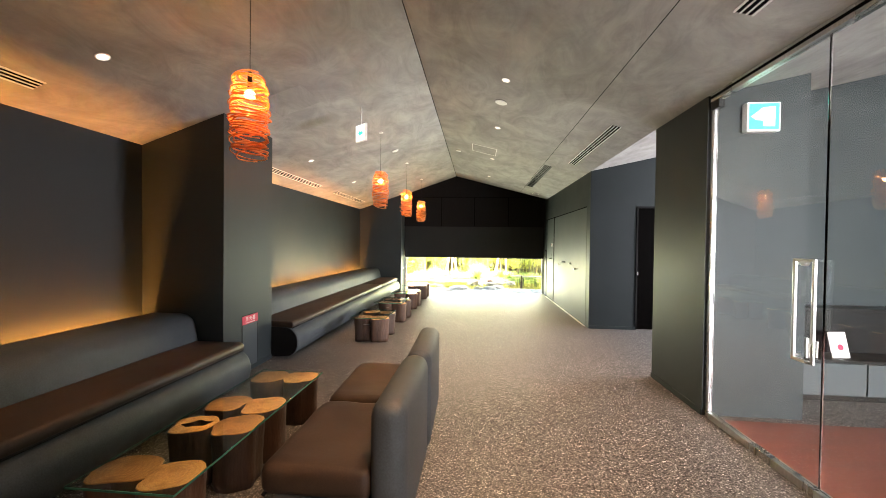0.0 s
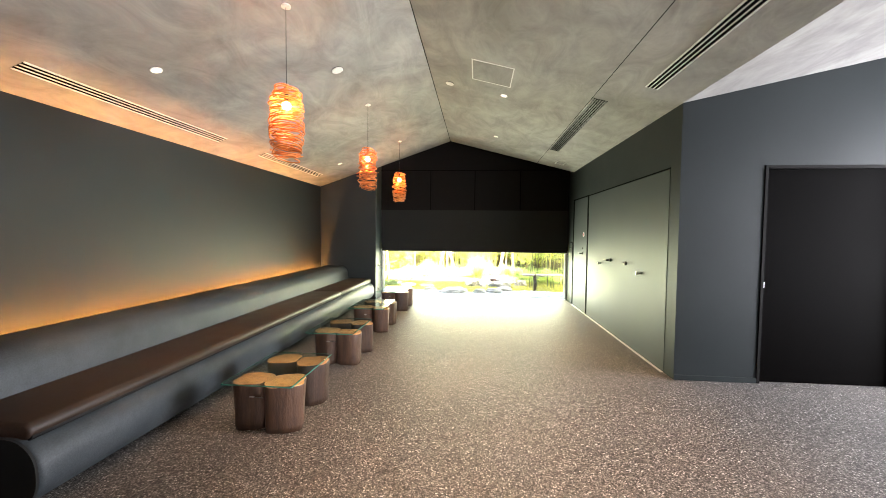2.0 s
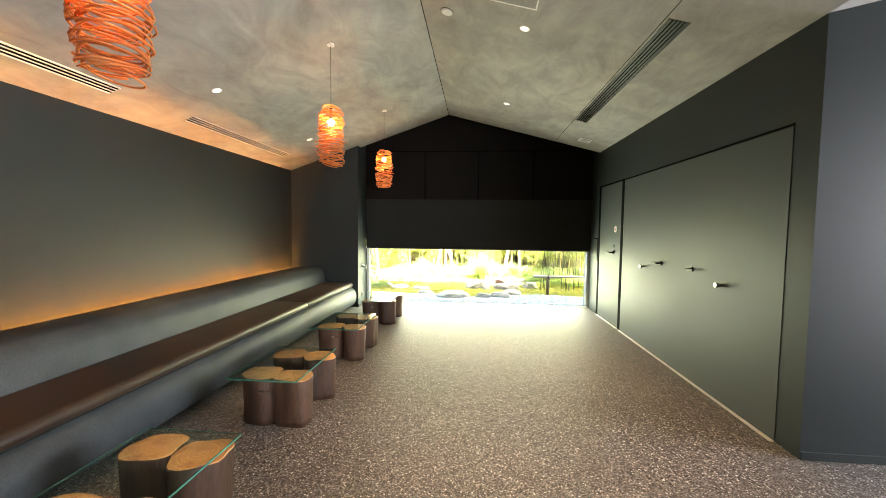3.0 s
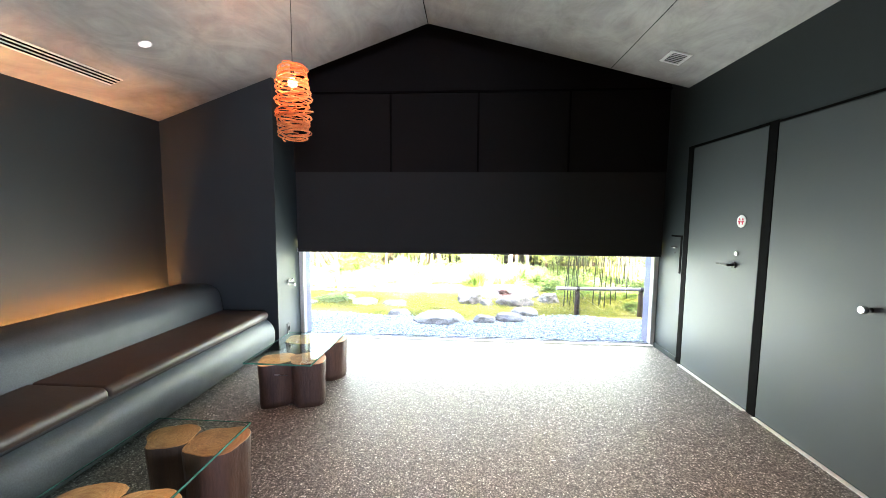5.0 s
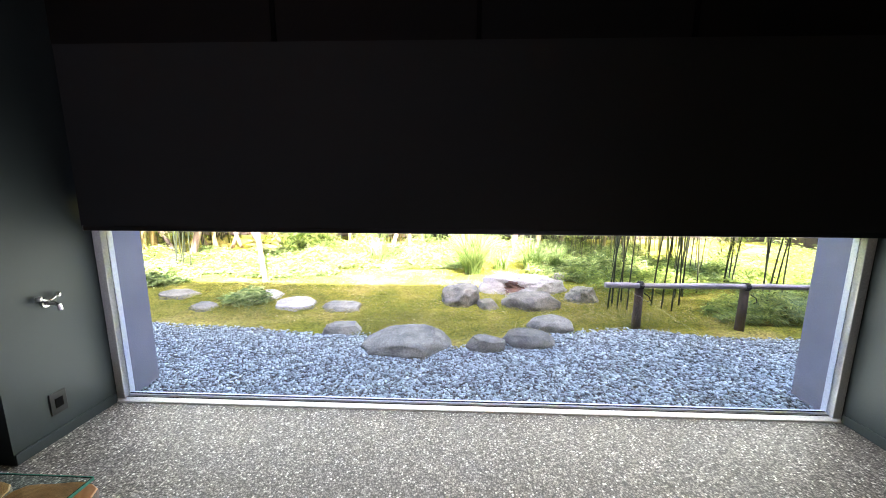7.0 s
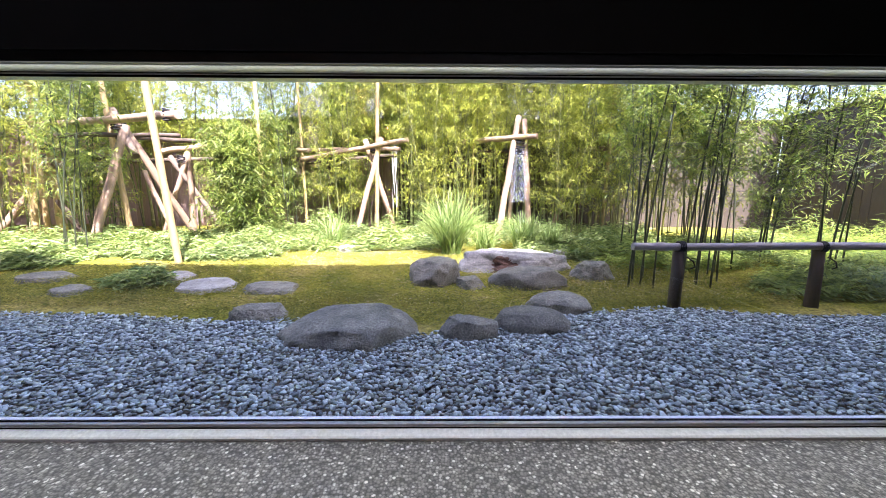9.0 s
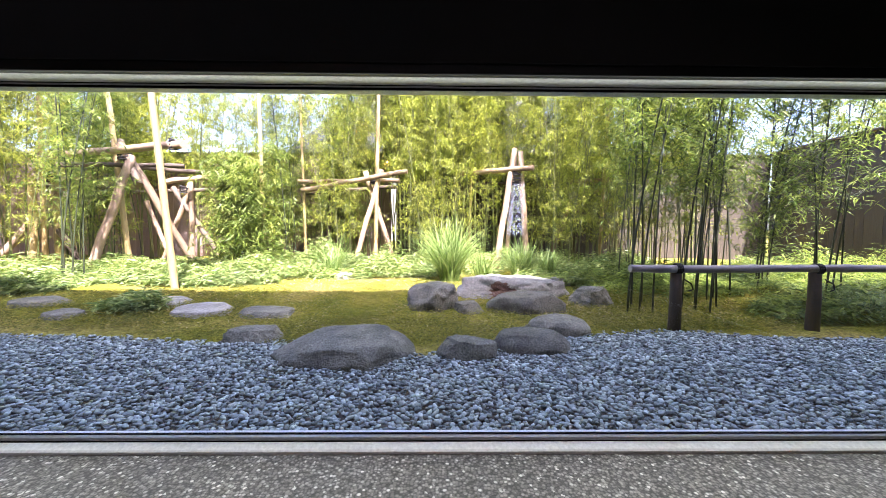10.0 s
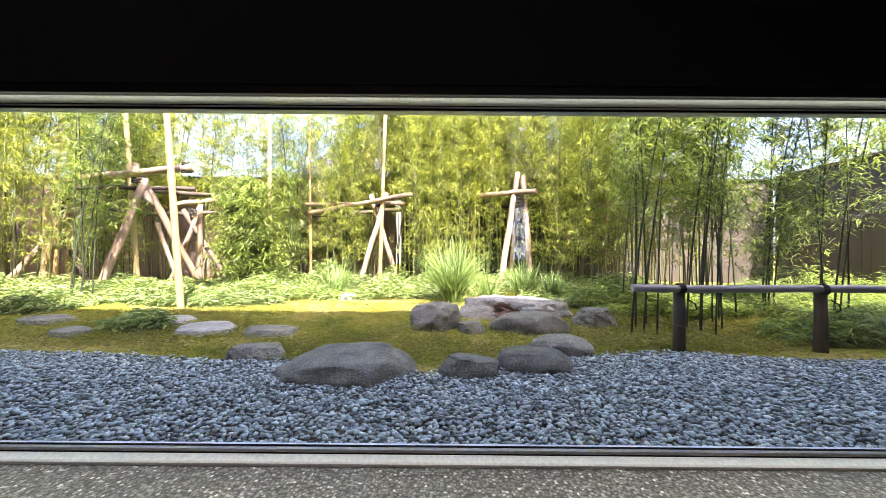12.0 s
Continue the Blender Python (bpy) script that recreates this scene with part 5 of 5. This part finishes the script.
places = {
    0: [(2.14, 13.85), (1.58, 13.85), (3.3, 14.0), (-4.25, 14.95), (2.9, 15.0)],
    1: [(2.5, 14.2), (-5.2, 16.9), (2.2, 15.2), (3.1, 15.6)],
    2: [(-1.5, 18.3), (0.2, 17.4), (1.9, 17.5), (3.7, 17.2), (-6.0, 17.9), (7.9, 17.0), (-7.6, 16.9), (-0.7, 18.1), (2.9, 18.0), (-8.2, 15.3), (0.6, 17.8)],
    3: [(-1.1, 17.7), (-5.8, 17.3), (-6.4, 16.2), (-0.2, 17.6), (1.1, 17.9), (2.6, 17.2), (-6.9, 18.0), (7.9, 15.6), (-8.6, 17.9), (-0.1, 18.2), (-5.5, 18.4), (-4.9, 17.8), (1.7, 18.2), (-7.0, 15.4), (3.4, 16.9), (7.9, 18.4)],
    4: [(-2.83, 15.95), (-5.9, 14.7)],
    5: [(-3.1, 17.3), (-3.5, 18.3), (-2.2, 18.2), (2.3, 17.6), (2.8, 16.3), (3.4, 17.6), (-2.9, 17.6), (-2.4, 18.0), (-3.9, 18.2), (0.0, 16.9), (2.2, 15.9), (3.0, 15.2), (-4.2, 17.9), (-5.6, 15.7), (-2.0, 17.6), (-1.6, 17.8), (-3.2, 18.2), (-0.35, 16.6), (-1.8, 16.8), (1.7, 15.9), (1.9, 16.4), (-0.4, 17.2), (3.0, 15.8), (-5.2, 16.4), (-3.6, 17.6), (0.6, 17.0), (1.5, 16.9)],
    6: [(-2.55, 17.1), (-1.95, 17.5), (3.2, 14.6), (-5.1, 16.0)],
}
for k, spots in places.items():
    for i, (x, y) in enumerate(spots):
        m = pose(x, y, ground_z(x, y) - 0.02, 0, 0, rnd.uniform(0, 360))
        if i == 0:
            kinds[k].matrix_basis = m
        else:
            c = copy_thing(kinds[k], m)


def cover(name, label, spots, count, length, material, seed, up=0.5, wide=0.16):
    """Low leafy plants over a stretch of ground, one mesh."""
    rn = random.Random(seed)
    bm = bmesh.new()
    for x, y, rx, ry, h, dens in spots:
        for _ in range(int(count * dens)):
            a, q = rn.uniform(0, 6.2832), math.sqrt(rn.random())
            px, py = x + rx * q * math.cos(a), y + ry * q * math.sin(a)
            lump = 0.5 + 1.3 * noise.noise((px * 1.8, py * 1.8, seed))
            pz = ground_z(px, py) + 0.02 + max(0.02, h * lump * (1 - 0.6 * q * q)) * rn.uniform(0.15, 1.0)
            leaves(bm, (px, py, pz), 3, length, rn, 0.1, wide)
    return solid(name, bm, material, label, "plants", "stuff")


cover("groundcover", "low green leafy groundcover plants", [(-3.6, 15.4, 1.5, 0.5, 0.3, 1.2), (-2.0, 16.0, 1.6, 0.8, 0.4, 1.4), (-5.4, 15.0, 1.8, 0.9, 0.35, 1.4), (-4.6, 14.4, 0.9, 0.3, 0.2, 0.6), (2.6, 15.3, 1.6, 0.8, 0.3, 1.0), (0.6, 16.6, 2.6, 0.9, 0.4, 1.4), (-2.6, 13.75, 0.25, 0.15, 0.18, 0.12), (-2.8, 14.9, 0.9, 0.3, 0.16, 0.7), (-0.9, 15.6, 1.0, 0.4, 0.25, 0.8), (1.6, 15.0, 0.8, 0.4, 0.2, 0.6)], 4200, 0.082, LEAF_LOW, 3, wide=0.24)
cover("groundcover", "dark dwarf bamboo plants under the rail", [(2.75, 13.6, 0.35, 0.22, 0.26, 0.5), (3.4, 13.7, 0.8, 0.4, 0.32, 1.2), (4.6, 14.0, 1.0, 0.6, 0.35, 1.0), (2.3, 14.55, 0.8, 0.4, 0.18, 1.0), (3.6, 14.9, 1.3, 0.6, 0.35, 2.0), (5.4, 15.4, 1.6, 1.0, 0.45, 2.0), (1.7, 14.9, 0.7, 0.35, 0.16, 0.7)], 1200, 0.10, LEAF_DARK, 4)
cover("moss_tufts", "short olive moss tips behind the gravel", [(-0.6, 13.9, 2.6, 0.95, 0.0, 1.0), (1.6, 13.7, 1.3, 0.5, 0.0, 0.4), (-2.9, 13.8, 1.2, 0.6, 0.0, 0.4), (-0.6, 13.2, 0.9, 0.35, 0.0, 0.2)], 14000, 0.020, MOSS_TIP, 12, wide=0.3)
cover("leaf_litter", "dry pale bamboo leaves on the moss", [(-0.6, 13.9, 2.4, 0.8, 0.0, 1.0), (1.8, 13.7, 1.2, 0.4, 0.0, 0.5), (-0.5, 15.0, 1.8, 0.5, 0.0, 0.7)], 800, 0.032, LITTER, 9, wide=0.18)


def tuft(at, n, ln, seed, label):
    rn = random.Random(seed)
    bm = bmesh.new()
    for _ in range(n):
        a, lean, l2 = rn.uniform(0, 6.2832), rn.uniform(0.1, 1.05), ln * rn.uniform(0.55, 1.1)
        d, s = Vector((math.cos(a), math.sin(a), 0)), Vector((-math.sin(a), math.cos(a), 0)) * 0.009
        p, pr = Vector((rn.uniform(-0.1, 0.1), rn.uniform(-0.08, 0.08), 0)), []
        for k in range(5):
            u = k / 4
            c = p + d * l2 * lean * u ** 1.5 + Vector((0, 0, l2 * (u - 0.42 * lean * u ** 3)))
            w = s * (1 - u * 0.9)
            pr.append((bm.verts.new(c - w), bm.verts.new(c + w)))
        for q, r2 in zip(pr, pr[1:]):
            bm.faces.new((q[0], q[1], r2[1], r2[0]))
    t = thing("grass_tuft", label, "grass", at, group="grass tufts")
    part("blades", bm, GRASS, t)


tuft((0.02, 15.0, ground_z(0.02, 15.0)), 520, 0.82, 1, "tall arching tuft of bright green grass")
tuft((0.92, 15.3, ground_z(0.92, 15.3)), 320, 0.55, 2, "arching tuft of pale green grass")
tuft((1.3, 15.5, ground_z(1.3, 15.5)), 140, 0.45, 3, "arching tuft of pale green grass")
tuft((-1.5, 15.6, ground_z(-1.5, 15.6)), 90, 0.6, 4, "thin tuft of pale grass")
tuft((0.45, 15.3, ground_z(0.45, 15.3)), 90, 0.4, 5, "thin tuft of pale grass")


# ---- pebbles, last ----
def pebble_mesh(seed):
    bm = bmesh.new()
    bmesh.ops.create_icosphere(bm, subdivisions=1, radius=1.0)
    off = Vector((seed * 2.3, seed * 5.1, 0))
    for v in bm.verts:
        k = 1 + 0.22 * noise.noise(v.co * 1.2 + off)
        v.co = Vector((v.co.x * k * 1.35, v.co.y * k * 0.92, v.co.z * k * 0.55))
    me = mesh_of("pebble", bm, PEBBLE)
    me.shade_smooth()
    return me


pebbles = [pebble_mesh(i) for i in range(6)]
base_v = [np.array([v.co[:] for v in me.vertices]) for me in pebbles]
base_f = [np.array([p.vertices[:] for p in me.polygons]) for me in pebbles]
prn = random.Random(8)
spots = []
step = 0.0172
for j in range(int(1.5 / step)):
    for i in range(int(6.4 / (step * 1.15))):
        x = -3.2 + (i + 0.5 * (j % 2)) * step * 1.15 + prn.uniform(-0.006, 0.006)
        y = YG0 + 0.02 + j * step + prn.uniform(-0.006, 0.006)
        if y > moss_edge(x) + prn.uniform(-0.06, 0.04) or abs(x + 0.1) > max(2.62, 0.35 + (y - 10.6) * 1.22):
            continue
        spots.append((x, y, -0.03 + prn.uniform(-0.004, 0.010), 0.0096 * prn.uniform(0.7, 1.4), prn.uniform(0, 360), prn.uniform(-25, 25), prn.uniform(-25, 25), prn.randrange(6)))
near = [s for s in spots if s[1] < 12.12 and -0.75 < s[0] < 0.6][:300]
chosen = set(near)
vv, ff, count = [], [], 0
for s in spots:
    m = pose(s[0], s[1], s[2], s[5], s[6], s[4])
    if s in chosen:
        ob = new("pebble", pebbles[s[7]])
        ob.parent = gravel_bed
        ob.matrix_basis = m @ Matrix.Diagonal((s[3], s[3], s[3], 1))
        continue
    a = np.array(m.to_3x3()) * s[3]
    vv.append(base_v[s[7]] @ a.T + np.array([s[0], s[1], s[2]]))
    ff.append(base_f[s[7]] + count)
    count += len(base_v[s[7]])
me = bpy.data.meshes.new("pebble_gravel")
me.from_pydata(np.concatenate(vv).tolist(), [], np.concatenate(ff).tolist())
me.materials.append(PEBBLE_MANY)
me.shade_smooth()
tagged(new("pebble_gravel", me), "blue-grey rounded pebbles laid before the window", "gravel", kind="stuff")
